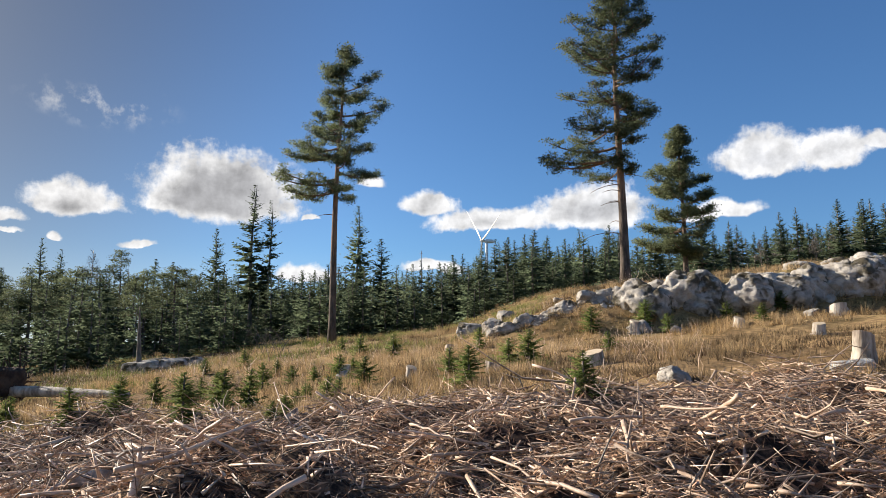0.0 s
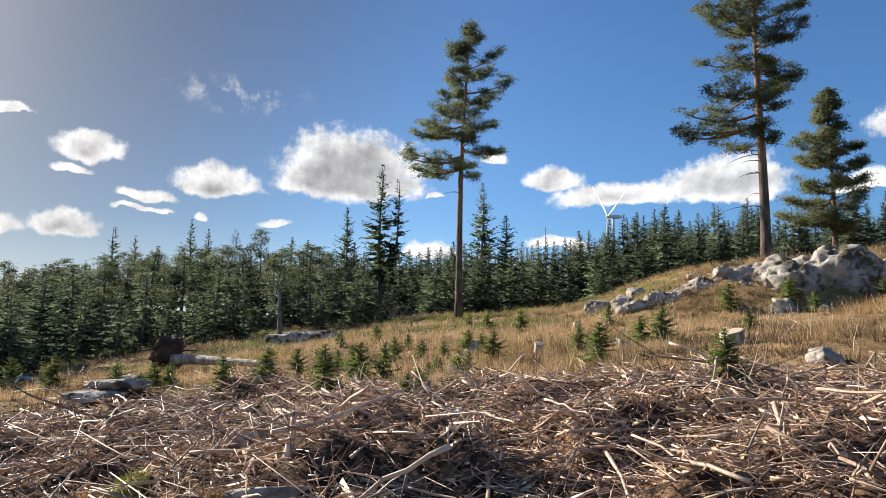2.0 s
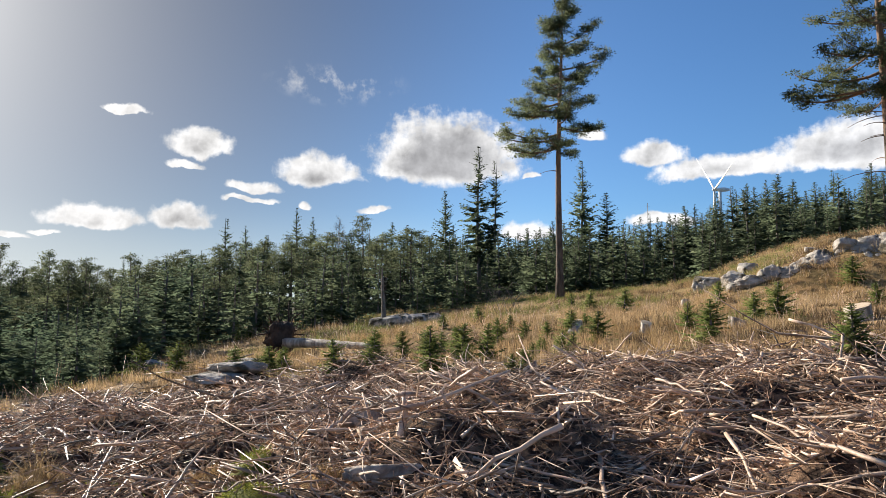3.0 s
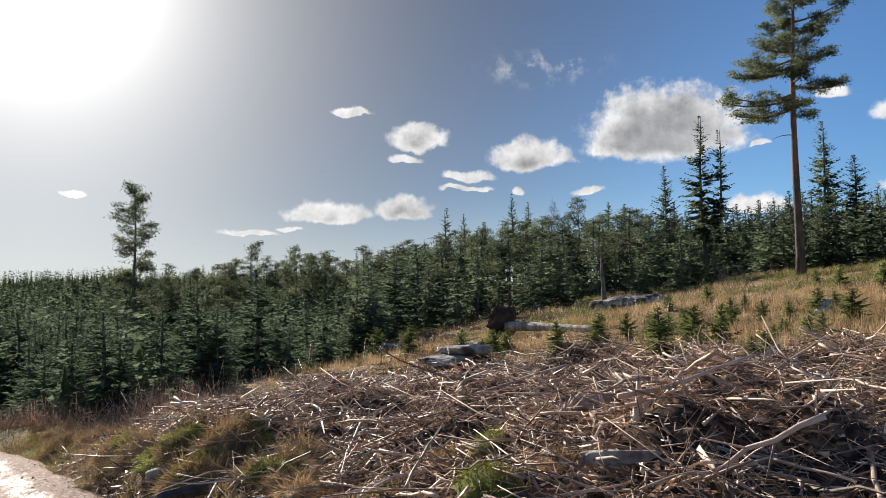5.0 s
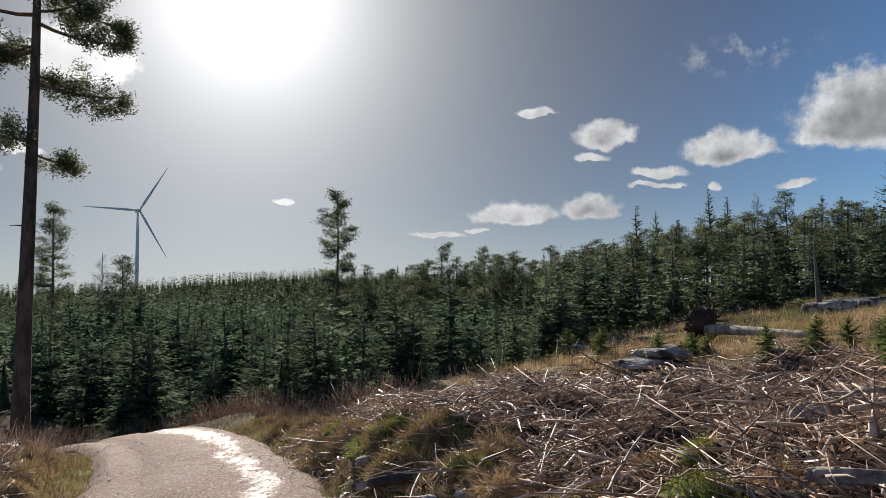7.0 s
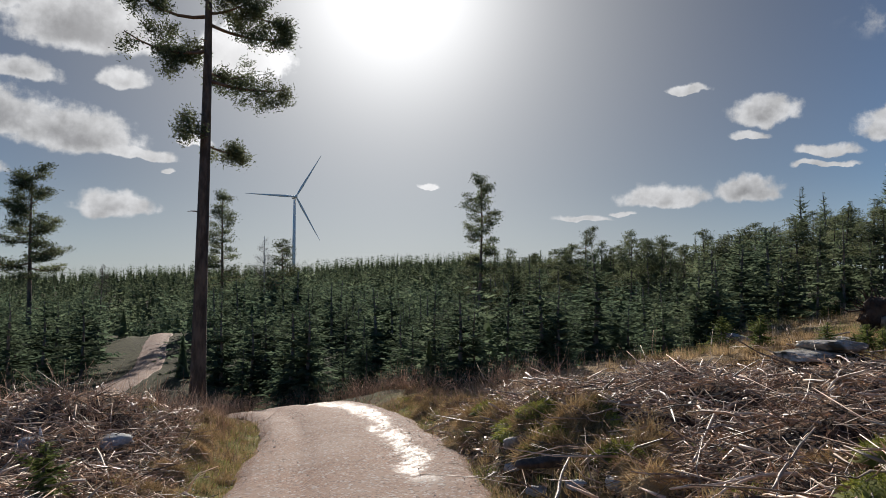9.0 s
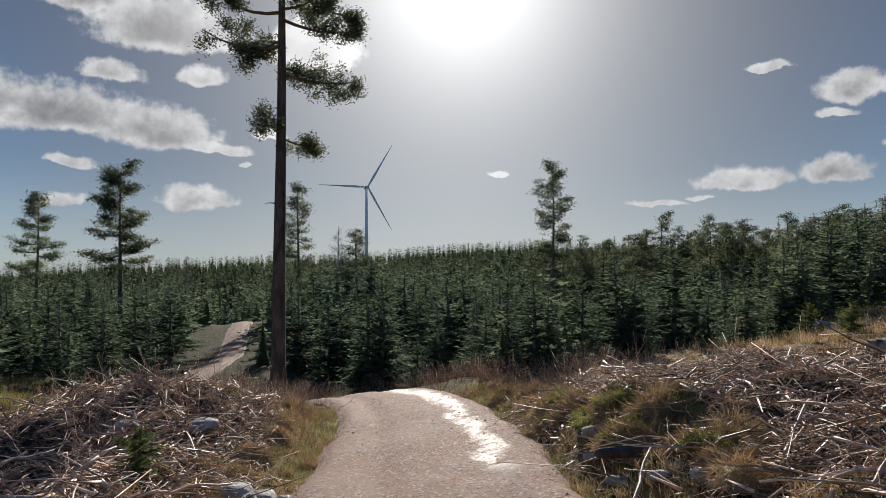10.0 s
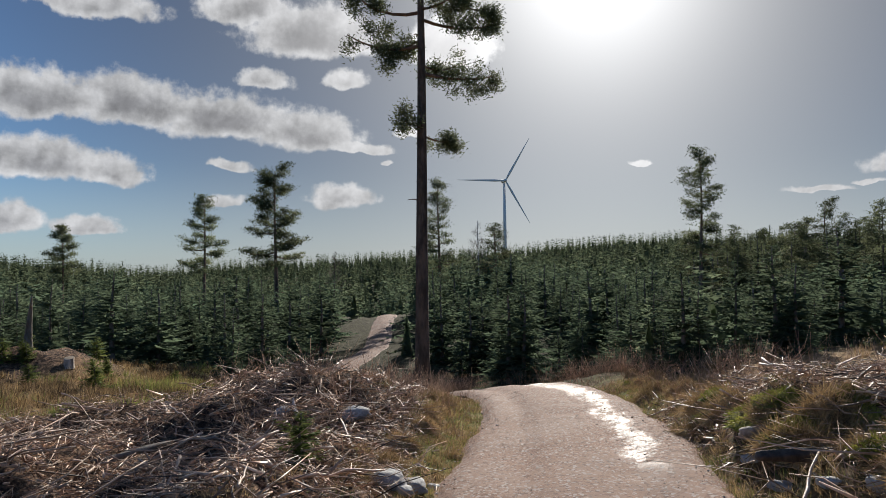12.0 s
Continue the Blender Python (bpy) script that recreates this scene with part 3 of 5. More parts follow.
def pine_limbs(rng, H, R, base, count, lean_side=None, shape=None, sides=None):
    limbs = []
    for i in range(count):
        u = (i + rng.uniform(0, 0.9)) / count
        z = H * (base + (0.985 - base) * u)
        prof = shape(u) if shape else (1 - u) ** 0.6 * (0.75 + 0.4 * math.sin(3 * u))
        L = R * max(prof, 0.07) * rng.uniform(0.6, 1.15)
        a = rng.uniform(0, 2 * math.pi) if i % 2 else i * 2.4
        if lean_side is not None and math.cos(a - lean_side) < 0:
            L *= 0.72
        if sides:
            c = math.cos(a - lean_side)
            reach = [float(np.interp(u, np.linspace(0, 1, len(q)), q)) for q in sides]
            L = (reach[0] * (1 + c) / 2 + reach[1] * (1 - c) / 2) * rng.uniform(0.72, 1.1)
        limbs.append((z, L, a, -0.18 + 0.75 * u + rng.normal(0, 0.1)))
    return limbs


def pine(name, rng, H, R, base, r, label, count=46, tufts=26, lean=0.0, lean_side=None, snags=5, shape=None, size=0.30, split=0.3, joined=False, sides=None, puff=None, limbs=None, plump=0.45, snag=0.7, loose=0.07):
    """A Scots pine: bare trunk, crooked limbs and flat plates of needle tufts."""
    puff = puff or size * 0.6
    tree = tagged(new(name), label, "tree")
    me, spine = trunk_mesh(rng, H, r, [M_BARK, M_BARK_UP], lean, split, 10)
    wood, P, T = Pile(), [], []
    if not joined:
        part("trunk", me, tree)

    def limb(path, radii):
        v, f = tube(path, radii, 4)
        if joined:
            wood.add(v, f)
        else:
            part("limb", mesh_from("limb", v, f, M_BARK_UP, smooth=True), tree)

    axis = lambda z: np.array([np.interp(z, spine[:, 2], spine[:, 0]), np.interp(z, spine[:, 2], spine[:, 1]), z])
    for z, L, a, rise in (limbs or []) + pine_limbs(rng, H, R, base, count, lean_side, shape, sides):
        s = np.linspace(0, 1, 7)
        bend = rng.normal(0, 0.25)
        sag = 0.28 * L
        path = axis(z) + np.stack([np.cos(a + bend * s) * L * s, np.sin(a + bend * s) * L * s, rise * L * s - sag * s * (1 - s) + 0.10 * L * s * s], 1)
        limb(path, 0.02 * L * (1 - s) * 0.8 + 0.008 + 0.004 * L)
        n = int(7 + 12 * L / max(R, 1e-3))
        for q in range(n):
            w = rng.uniform(0.3, 1.03)
            c = np.array([np.interp(w, s, path[:, i]) for i in range(3)])
            side = rng.normal(0, 0.20 * L * (1.15 - w) + 0.12)
            c = c + np.array([-math.sin(a), math.cos(a), 0]) * side + [0, 0, rng.normal(0.05 if loose < 0.1 else -0.08, loose + 0.02 * L)]
            k = tufts
            out = rng.normal(0, 1, (k, 3)) * [1, 1, 0.7] + [0.5 * math.cos(a), 0.5 * math.sin(a), 0.35]
            out /= np.linalg.norm(out, axis=1)[:, None]
            st = c + rng.normal(0, 1, (k, 3)) * [puff, puff, puff * plump]
            P.append(st), T.append(st + out * size * rng.uniform(0.6, 1.2, (k, 1)))
    for i in range(snags):
        z, a, L = H * rng.uniform(base * 0.45, base * 1.02), rng.uniform(0, 6.3), rng.uniform(0.25, 0.75) * R * snag
        s = np.linspace(0, 1, 5)
        path = axis(z) + np.stack([np.cos(a) * L * s, np.sin(a) * L * s, (0.25 * s - 0.35 * s * s + rng.normal(0, 0.15) * s) * L], 1)
        limb(path, 0.022 * (1 - s) + 0.006)
    if joined:
        wood.add(*tube(spine, 0.9 * r * (1 - np.linspace(0, 1, 16)) ** 0.75 + 0.012, 7))
        part("trunk", wood.mesh("trunk", M_BARK), tree)
    v, f = slivers(np.concatenate(P), np.concatenate(T), size * 0.36)
    part("crown", soften(mesh_from("crown", v, f, M_PINE), outward_from(v, lift=0.7, rough=0.5)), tree)
    return tree


def plant(src, m, used):
    """Puts a model at m the first time, a copy of it after that."""
    if src.name in used:
        sx, sy, sz = src.scale
        return copy_thing(src, m @ Matrix.Diagonal((1 / sx, 1 / sy, 1 / sz, 1)))
    used.add(src.name)
    src.matrix_basis = m
    return src


def put_tree(tree, az, d, turn=0.0, scale=1.0):
    x, y, z = spot(az, d)
    tree.matrix_basis = pose(x, y, z - 0.05, 0, 0, turn) @ Matrix.Diagonal((scale, scale, scale, 1))
    return tree


def rise_to(az, d, el):
    """The height that a thing needs to reach that elevation."""
    return EYE + d * math.tan(radians(el)) - spot(az, d)[2]


def hero_pines():
    R = np.random.default_rng
    left = lambda az: math.pi + radians(az)
    fine = dict(size=0.14, puff=0.15)
    far = dict(size=0.19, puff=0.22)
    put_tree(pine("pine_tree", R(1), rise_to(8.5, 37.2, 23.9), 2.9, 0.49, 0.19, "tall slender Scots pine standing alone in the clearing", 46, 62, lean=0.012, lean_side=left(8.5), sides=((3.7, 3.4, 2.3, 1.6, 1.5, 1.2, 0.4), (1.0, 2.2, 2.1, 2.5, 2.2, 1.3, 0.4)), **fine), 8.8, 37.2)
    put_tree(pine("pine_tree", R(2), rise_to(-14.6, 34, 27.6), 3.5, 0.38, 0.22, "tall Scots pine with a broad crown on the rock ledge", 54, 62, lean=-0.004, lean_side=left(-14.6), snags=12, sides=((3.3, 3.7, 3.5, 3.2, 2.6, 1.5, 0.5), (0.6, 0.7, 1.9, 2.8, 2.2, 2.0, 0.8)), **fine), -14.4, 34)
    put_tree(pine("pine_tree", R(3), rise_to(-18.9, 42, 17.3), 2.5, 0.16, 0.14, "smaller bushy Scots pine behind the rock ledge", 46, 64, lean_side=left(-18.9), size=0.16, puff=0.16, sides=((2.7, 2.5, 2.3, 1.5, 0.8, 0.3), (1.2, 1.7, 1.5, 1.4, 0.7, 0.25))), -18.9, 42)
    # the pine by the track: heavy limbs to either side, low ones apart from the crown
    a, k = left(80.6) - radians(40), 7.3
    limbs = [(k, 1.3, a + math.pi + 0.5, -0.12), (k + 0.25, 0.75, a + 0.6, 0.15), (k + 1.75, 2.25, a + math.pi - 0.25, -0.05), (k + 2.0, 1.6, a + math.pi + 0.9, 0.1), (k + 2.55, 2.2, a + 0.2, -0.1), (k + 2.75, 1.5, a - 0.9, 0.0),
             (k + 3.3, 2.3, a + math.pi + 0.2, -0.05), (k + 3.5, 2.4, a - 0.15, 0.05), (k + 3.6, 1.8, a + math.pi - 0.8, 0.05)]
    put_tree(pine("pine_tree", R(4), 16.0, 2.5, 0.71, 0.20, "tall dark Scots pine beside the track with bare lower trunk", 18, 150, lean=0.006, size=0.1, puff=0.125, plump=0.85, loose=0.15, split=0.75, snags=6, snag=0.3, limbs=limbs, shape=lambda u: 0.9 - 0.6 * u * u), 80.6, 20.5, 40)
    put_tree(pine("pine_tree", R(5), rise_to(58.7, 56, 8.9), 1.9, 0.47, 0.15, "lone slender Scots pine above young spruces", 28, 22, lean_side=left(58.7), sides=((0.7, 1.5, 1.6, 1.4, 1.1, 0.45), (1.8, 1.35, 1.4, 1.25, 1.0, 0.45)), **far), 58.7, 56)
    put_tree(pine("pine_tree", R(6), rise_to(91.7, 55, 7.8), 2.2, 0.42, 0.16, "lone Scots pine standing above the young wood", 32, 32, shape=lambda u: 1.1 - 0.6 * u, **far), 91.5, 55)
    put_tree(pine("pine_tree", R(7), rise_to(96.8, 68, 5.8), 2.9, 0.46, 0.15, "Scots pine with layered crown above the young wood", 26, 30, shape=lambda u: 1.0 - 0.75 * u, **far), 96.8, 68)
    put_tree(pine("pine_tree", R(8), rise_to(106.3, 80, 3.5), 2.0, 0.55, 0.15, "small-crowned pine above the young wood", 24, 26, **far), 106.3, 80)
    put_tree(pine("pine_tree", R(9), rise_to(79.0, 60, 7.2), 2.5, 0.22, 0.14, "thin open-crowned pine behind the young spruces", 36, 20, shape=lambda u: 1.0 - 0.85 * u, **far), 78.7, 60)
    put_tree(pine("pine_tree", R(10), rise_to(74.0, 62, 3.6), 2.0, 0.4, 0.13, "low pine rising over young spruces", 20, 14, shape=lambda u: 1.0 - 0.8 * u, **far), 74.2, 62)
    put_tree(pine("pine_tree", R(11), rise_to(50.2, 85, 4.7), 2.8, 0.5, 0.15, "pine with rounded crown above the forest edge", 20, 16, size=0.22, puff=0.24, shape=lambda u: 1.0 - 0.7 * u), 50.2, 85)


hero_pines()


def forest_edge():
    """The tall wood behind the clearing: named crowns first, then the ranks behind them."""
    rng = np.random.default_rng(31)
    full = [spruce("spruce_tree", rng, 12.0, 2.9, M_SPRUCE, "dark green spruce at the forest edge", base=0.03, whorls=30, per=8, sprays=6, wide=0.85) for _ in range(3)]
    open_ = [spruce("spruce_tree", rng, 12.0, 1.9, M_SPRUCE, "thin spruce with sparse open crown at the forest edge", base=0.25, whorls=26, per=7, sprays=6, thin=0.2) for _ in range(2)]
    low = [spruce("spruce_tree", rng, 12.0, 3.4, M_SPRUCE, "low bushy spruce between taller trunks", base=0.02, whorls=15, per=7, sprays=4, wide=1.0, taper=t) for t in (0.6, 0.75)]
    tall_pine = [pine("pine_tree", rng, 12.0, 2.3, 0.5, 0.13, "slender forest pine with a small crown", 18, 10, size=0.26, puff=0.28, joined=True) for _ in range(2)]
    used, behind = set(), ([], [], [])

    def place(kinds, az, d, H, single=True):
        src = kinds[rng.integers(len(kinds))]
        x, y, z = spot(az, d)
        s = H / 12.0
        w = (max(s, 0.75) if H > 5 else s * 1.25) * rng.uniform(0.9, 1.2)
        m = pose(x, y, z - 0.1, 0, 0, rng.uniform(0, 360)) @ Matrix.Diagonal((w, w, s, 1))
        if single:
            return plant(src, m, used)
        for ob in src.children:
            me = ob.data
            co, tri = np.empty(len(me.vertices) * 3), np.empty(len(me.polygons) * 3, np.int32)
            me.vertices.foreach_get("co", co), me.loops.foreach_get("vertex_index", tri)
            k = 2 if ob.name.startswith("trunk") else 1 if kinds is tall_pine else 0
            mm = np.array(m)
            behind[k].append((co.reshape(-1, 3) @ mm[:3, :3].T + mm[:3, 3], tri.reshape(-1, 3), (x, y)))

    named = [(34.9, 7.5, 1), (33.5, 7.0, 1), (31.9, 6.3, 0), (29.6, 8.5, 1), (28.4, 7.8, 1), (24.4, 8.0, 2), (22.1, 7.5, 0), (20.8, 7.3, 0), (17.8, 10.0, 0), (15.1, 13.5, 1), (13.8, 12.4, 1),
             (11.2, 7.0, 0), (9.2, 7.5, 0), (6.9, 12.2, 0), (5.0, 9.6, 0), (1.3, 6.7, 0), (-1.0, 8.0, 1), (-3.0, 7.9, 0), (-7.5, 8.8, 0), (-9.8, 9.5, 0), (-11.6, 9.0, 0), (-13.6, 9.9, 1), (41.6, 4.6, 2), (46.9, 4.6, 2)]
    for az, el, k in named:
        d = rng.uniform(56, 62)
        place((full, open_, tall_pine)[k], az, d, rise_to(az, d, el))
    for az in (38.6, 40.2, 43.0, 44.6, 45.6, 48.2, 49.1, 51.6, 52.8, 54.3, 56.1):
        d = rng.uniform(74, 92)
        place(tall_pine, az, d, rise_to(az, d, rng.uniform(3.2, 4.3) if az < 51 else rng.uniform(2.8, 3.3)))
    skyline = lambda az: np.interp(az, [-36, -28, -20, -10, -4, 2, 8, 14, 22, 30, 36, 42, 50, 60], [9.6, 9.4, 8.6, 7.8, 6.6, 5.4, 6.2, 7.0, 6.6, 6.0, 5.0, 4.0, 3.4, 2.6])
    for i in range(350):
        az = -37 + 97 * (i + rng.random()) / 350
        d = rng.uniform(44 if az > 19 else 50, 84) if az > -14 else rng.uniform(56, 100)
        d = rng.uniform(66, 105) if az > 42 else d
        el = skyline(az) + 0.4 - abs(rng.normal(0, 1.3))
        H = max(rise_to(az, d, el), 5.0)
        place((open_, open_, tall_pine, full, tall_pine, tall_pine)[rng.integers(6)] if az > 19 else (full, full, open_)[rng.integers(3)], az, d, H, d < 58)
    rest, index = Pile(), []
    for k, group in enumerate(behind):
        for v, f, axis in group:
            rest.add(v, f, axis)
            index += [k] * len(f)
    me = rest.mesh("tall_wood", [M_SPRUCE, M_PINE, M_BARK_GREY])
    me.polygons.foreach_set("material_index", np.array(index, np.int32))
    soften(me, rest.outward())
    tagged(new("tall_wood", me), "tall dark spruces and pines standing close behind the forest edge", "woods", kind="stuff")
    # low spruces between the trunks
    for i in range(210):
        az = rng.uniform(-16, 46)
        d = np.interp(az, *WOOD_EDGE) + abs(rng.normal(0, 3 if i % 2 else 8)) + 0.5
        place(low, az, d, rng.uniform(1.2, 4.4), i % 3 > 0)


forest_edge()


def filled(H, R, v, f):
    """Closes the inside of a distant crown with a slim cone."""
    a = np.arange(6) * np.pi / 3
    cone = np.concatenate([np.stack([R * np.cos(a), R * np.sin(a), np.full(6, 0.04 * H)], 1), [[0, 0, 0.70 * H]]])
    tri = np.stack([np.arange(6), (np.arange(6) + 1) % 6, np.full(6, 6)], 1)
    return np.concatenate([v, cone]), np.concatenate([f, tri + len(v)])


def young_wood():
    """The plantation in the valley."""
    rng = np.random.default_rng(53)
    kinds = [spruce("young_spruce", rng, 5.0, 1.35, M_YOUNG, "young green spruce in a dense plantation", base=0.02, whorls=19, per=8, sprays=6, wide=0.85, taper=t) for t in (0.8, 0.62, 0.7, 0.5, 0.6)]
    rest, used, count = Pile(), set(), 0
    stock = [filled(5.0, 0.4, *q) for q in (spruce_parts(np.random.default_rng(s), 5.0, 1.4, base=0.02, whorls=11, per=5, sprays=3, wide=1.25, taper=0.42 + 0.12 * s) for s in range(4))]
    for i in range(3400):
        az, d = rng.uniform(37, 122), math.sqrt(rng.uniform(16.5 ** 2, 125 ** 2))
        edge = np.interp(az, *WOOD_EDGE)
        if d < edge or rng.random() > np.interp(d, [20, 60, 125], [1.0, 0.6, 0.3]):
            continue
        v = direction(az) * d
        if off_track(v.x, v.y)[0] < np.interp(d, [24, 32], [2.9, 2.1]) + 0.5 * rng.random():
            continue
        H = np.interp(d, [17, 30, 60, 125], [2.4, 3.0, 3.6, 6.5]) * rng.uniform(0.5, 1.35)
        s = H / 5.0
        z = ground_at(v.x, v.y) - 0.05
        if d < 52 and count < 290:
            count += 1
            src = kinds[rng.integers(5)]
            m = pose(v.x, v.y, z, 0, 0, rng.uniform(0, 360)) @ Matrix.Diagonal((s * rng.uniform(1.05, 1.8), s * rng.uniform(1.05, 1.8), s, 1))
            plant(src, m, used)["group"] = "young spruces in the valley"
        else:
            cv, cf = stock[rng.integers(4)]
            t = rng.uniform(0, 6.3)
            rot = np.array([[math.cos(t), -math.sin(t), 0], [math.sin(t), math.cos(t), 0], [0, 0, 1]])
            rest.add((cv @ rot.T) * [s * rng.uniform(1.1, 1.9), s * rng.uniform(1.1, 1.9), s] + [v.x, v.y, z], cf, (v.x, v.y))
    tagged(new("young_wood", soften(rest.mesh("young_wood", M_YOUNG), rest.outward())), "dense young spruce wood filling the valley", "woods", kind="stuff")


young_wood()


def far_woods():
    rng = np.random.default_rng(77)
    stock = [filled(10.0, 0.75, *q) for q in (spruce_parts(np.random.default_rng(90 + s), 10.0, 2.0, base=0.05 + 0.08 * s, whorls=7, per=4, sprays=2, wide=1.7, taper=0.75 - 0.1 * s) for s in range(5))]
    pile = Pile()
    for i in range(4700):
        near = i < 4600
        az = rng.uniform(33, 124) if near else rng.uniform(124, 322)
        d = 105 + 345 * rng.random() ** 0.8 if near else rng.uniform(70, 160)
        v = direction(az) * d
        if d < 130 and off_track(v.x, v.y)[0] < 4:
            continue
        H = rng.uniform(6.5, 10.5)
        cv, cf = stock[rng.integers(5)]
        s = H / 10
        pile.add(cv * [s * rng.uniform(1.0, 2.0), s * rng.uniform(1.0, 2.0), s] + [v.x, v.y, float(lie(v.x, v.y)) - 0.2], cf, (v.x, v.y))
    tagged(new("far_woods", soften(pile.mesh("far_woods", M_SPRUCE), pile.outward())), "distant spruce forest covering the hills", "woods", kind="stuff")


far_woods()


# ---- rocks ----
def rock_mesh(name, seed, size, mat, facets=16, level=4, rough=0.05, boxy=False):
    """A faceted, weathered block."""
    rng = np.random.default_rng(seed)
    bm = bmesh.new()
    bmesh.ops.create_icosphere(bm, subdivisions=level, radius=1)
    nrm = rng.normal(size=(facets, 3))
    nrm /= np.linalg.norm(nrm, axis=1)[:, None]
    nrm = np.concatenate([nrm, [[0, 0, 1.0], [0, 0, -1], [1, 0, 0.1], [-1, 0, 0.1], [0, 1, 0.1], [0, -1, 0.1]]])
    dist = np.concatenate([rng.uniform(0.68, 1.0, facets), [0.75, 0.8, 0.9, 0.9, 0.85, 0.85]])
    for v in bm.verts:
        d = np.array(v.co)
        k = nrm @ d
        q = np.where(k > 0.05, (dist + (0.22 if boxy else 0)) / np.maximum(k, 0.05), 9.0)
        if boxy:
            q = np.append(q, 1.0 / np.sum(np.abs(d) ** 7) ** (1 / 7))
        two = np.sort(q)[:3]
        r = -math.log(np.sum(np.exp(-two * 75))) / 75
        p = Vector(d * r)
        w = Vector((p.x * size[0], p.y * size[1], p.z * size[2] * 1.6)) / max(size) * 2.1 + Vector((seed * 3.7, 0, 0))
        (a, b, *_), pts = noise.voronoi(w + 0.35 * noise.noise_vector(w * 1.3))
        r += 0.9 * rough * noise.cell_vector(pts[0] * 5.3).x - 1.6 * rough * math.exp(-(b - a) * 14)
        r += 0.7 * rough * noise.fractal(w * 3.0, 1.0, 2.2, 5) + 0.35 * rough * abs(math.sin(w.z * 8 + 2 * noise.noise(w * 1.5)))
        v.co = Vector((d[0] * r * size[0], d[1] * r * size[1], d[2] * r * size[2]))
    me = bpy.data.meshes.new(name)
    bm.to_mesh(me)
    bm.free()
    me.materials.append(mat)
    me.polygons.foreach_set("use_smooth", np.ones(len(me.polygons), bool))
    return me


def outcrop():
    """The grey ledge under the pines: blocks and slabs with dark clefts between."""
    ledge = tagged(new("rock_outcrop"), "long pale grey granite ledge with cracks and lichen", "rock")
    rng = np.random.default_rng(12)
    for i in range(20):
        big = i > 9
        az = (-16.6 - 2.35 * (i - 10) if big else -4.2 - 1.2 * i) + rng.uniform(-0.3, 0.3)
        x0 = 25 * math.tan(radians(-az))
        y = 24.8 - 0.12 * x0 + rng.uniform(-0.25, 0.25)
        x = y * math.tan(radians(-az))
        lo, hi = float(lie(x, y - 1.3)), float(lie(x, y + 1.9))
        h = max(hi - lo, 0.45) * (0.46 if big else 0.36)
        w = rng.uniform(0.85, 1.2) if big else rng.uniform(0.35, 0.7)
        ob = part("rock_slab", rock_mesh("rock_slab", 40 + i, (w, 1.5 if big else 0.8, h), M_ROCK, 14, 5, 0.075, boxy=True), ledge)
        ob.matrix_basis = pose(x, y + 0.7, (lo + hi) / 2 - (0.22 if big else -0.05), rng.uniform(-38, -24), rng.uniform(-7, 12), az * 0.5 - (26 if big else 8) + rng.uniform(-12, 12))
    for i in range(22):
        az, off = rng.uniform(-36, -4), rng.uniform(-1.9, 3.5)
        x0 = 25 * math.tan(radians(-az))
        y = 24.8 - 0.12 * x0 + off
        x = y * math.tan(radians(-az))
        w = rng.uniform(0.18, 0.5)
        ob = part("loose_rock", rock_mesh("loose_rock", 140 + i, (w, w * 0.8, w * 0.55), M_ROCK, 9, 4, 0.07, boxy=True), ledge)
        ob.matrix_basis = pose(x, y, ground_at(x, y) + 0.12 * w, rng.uniform(-20, 20), rng.uniform(-20, 20), rng.uniform(0, 360))


outcrop()


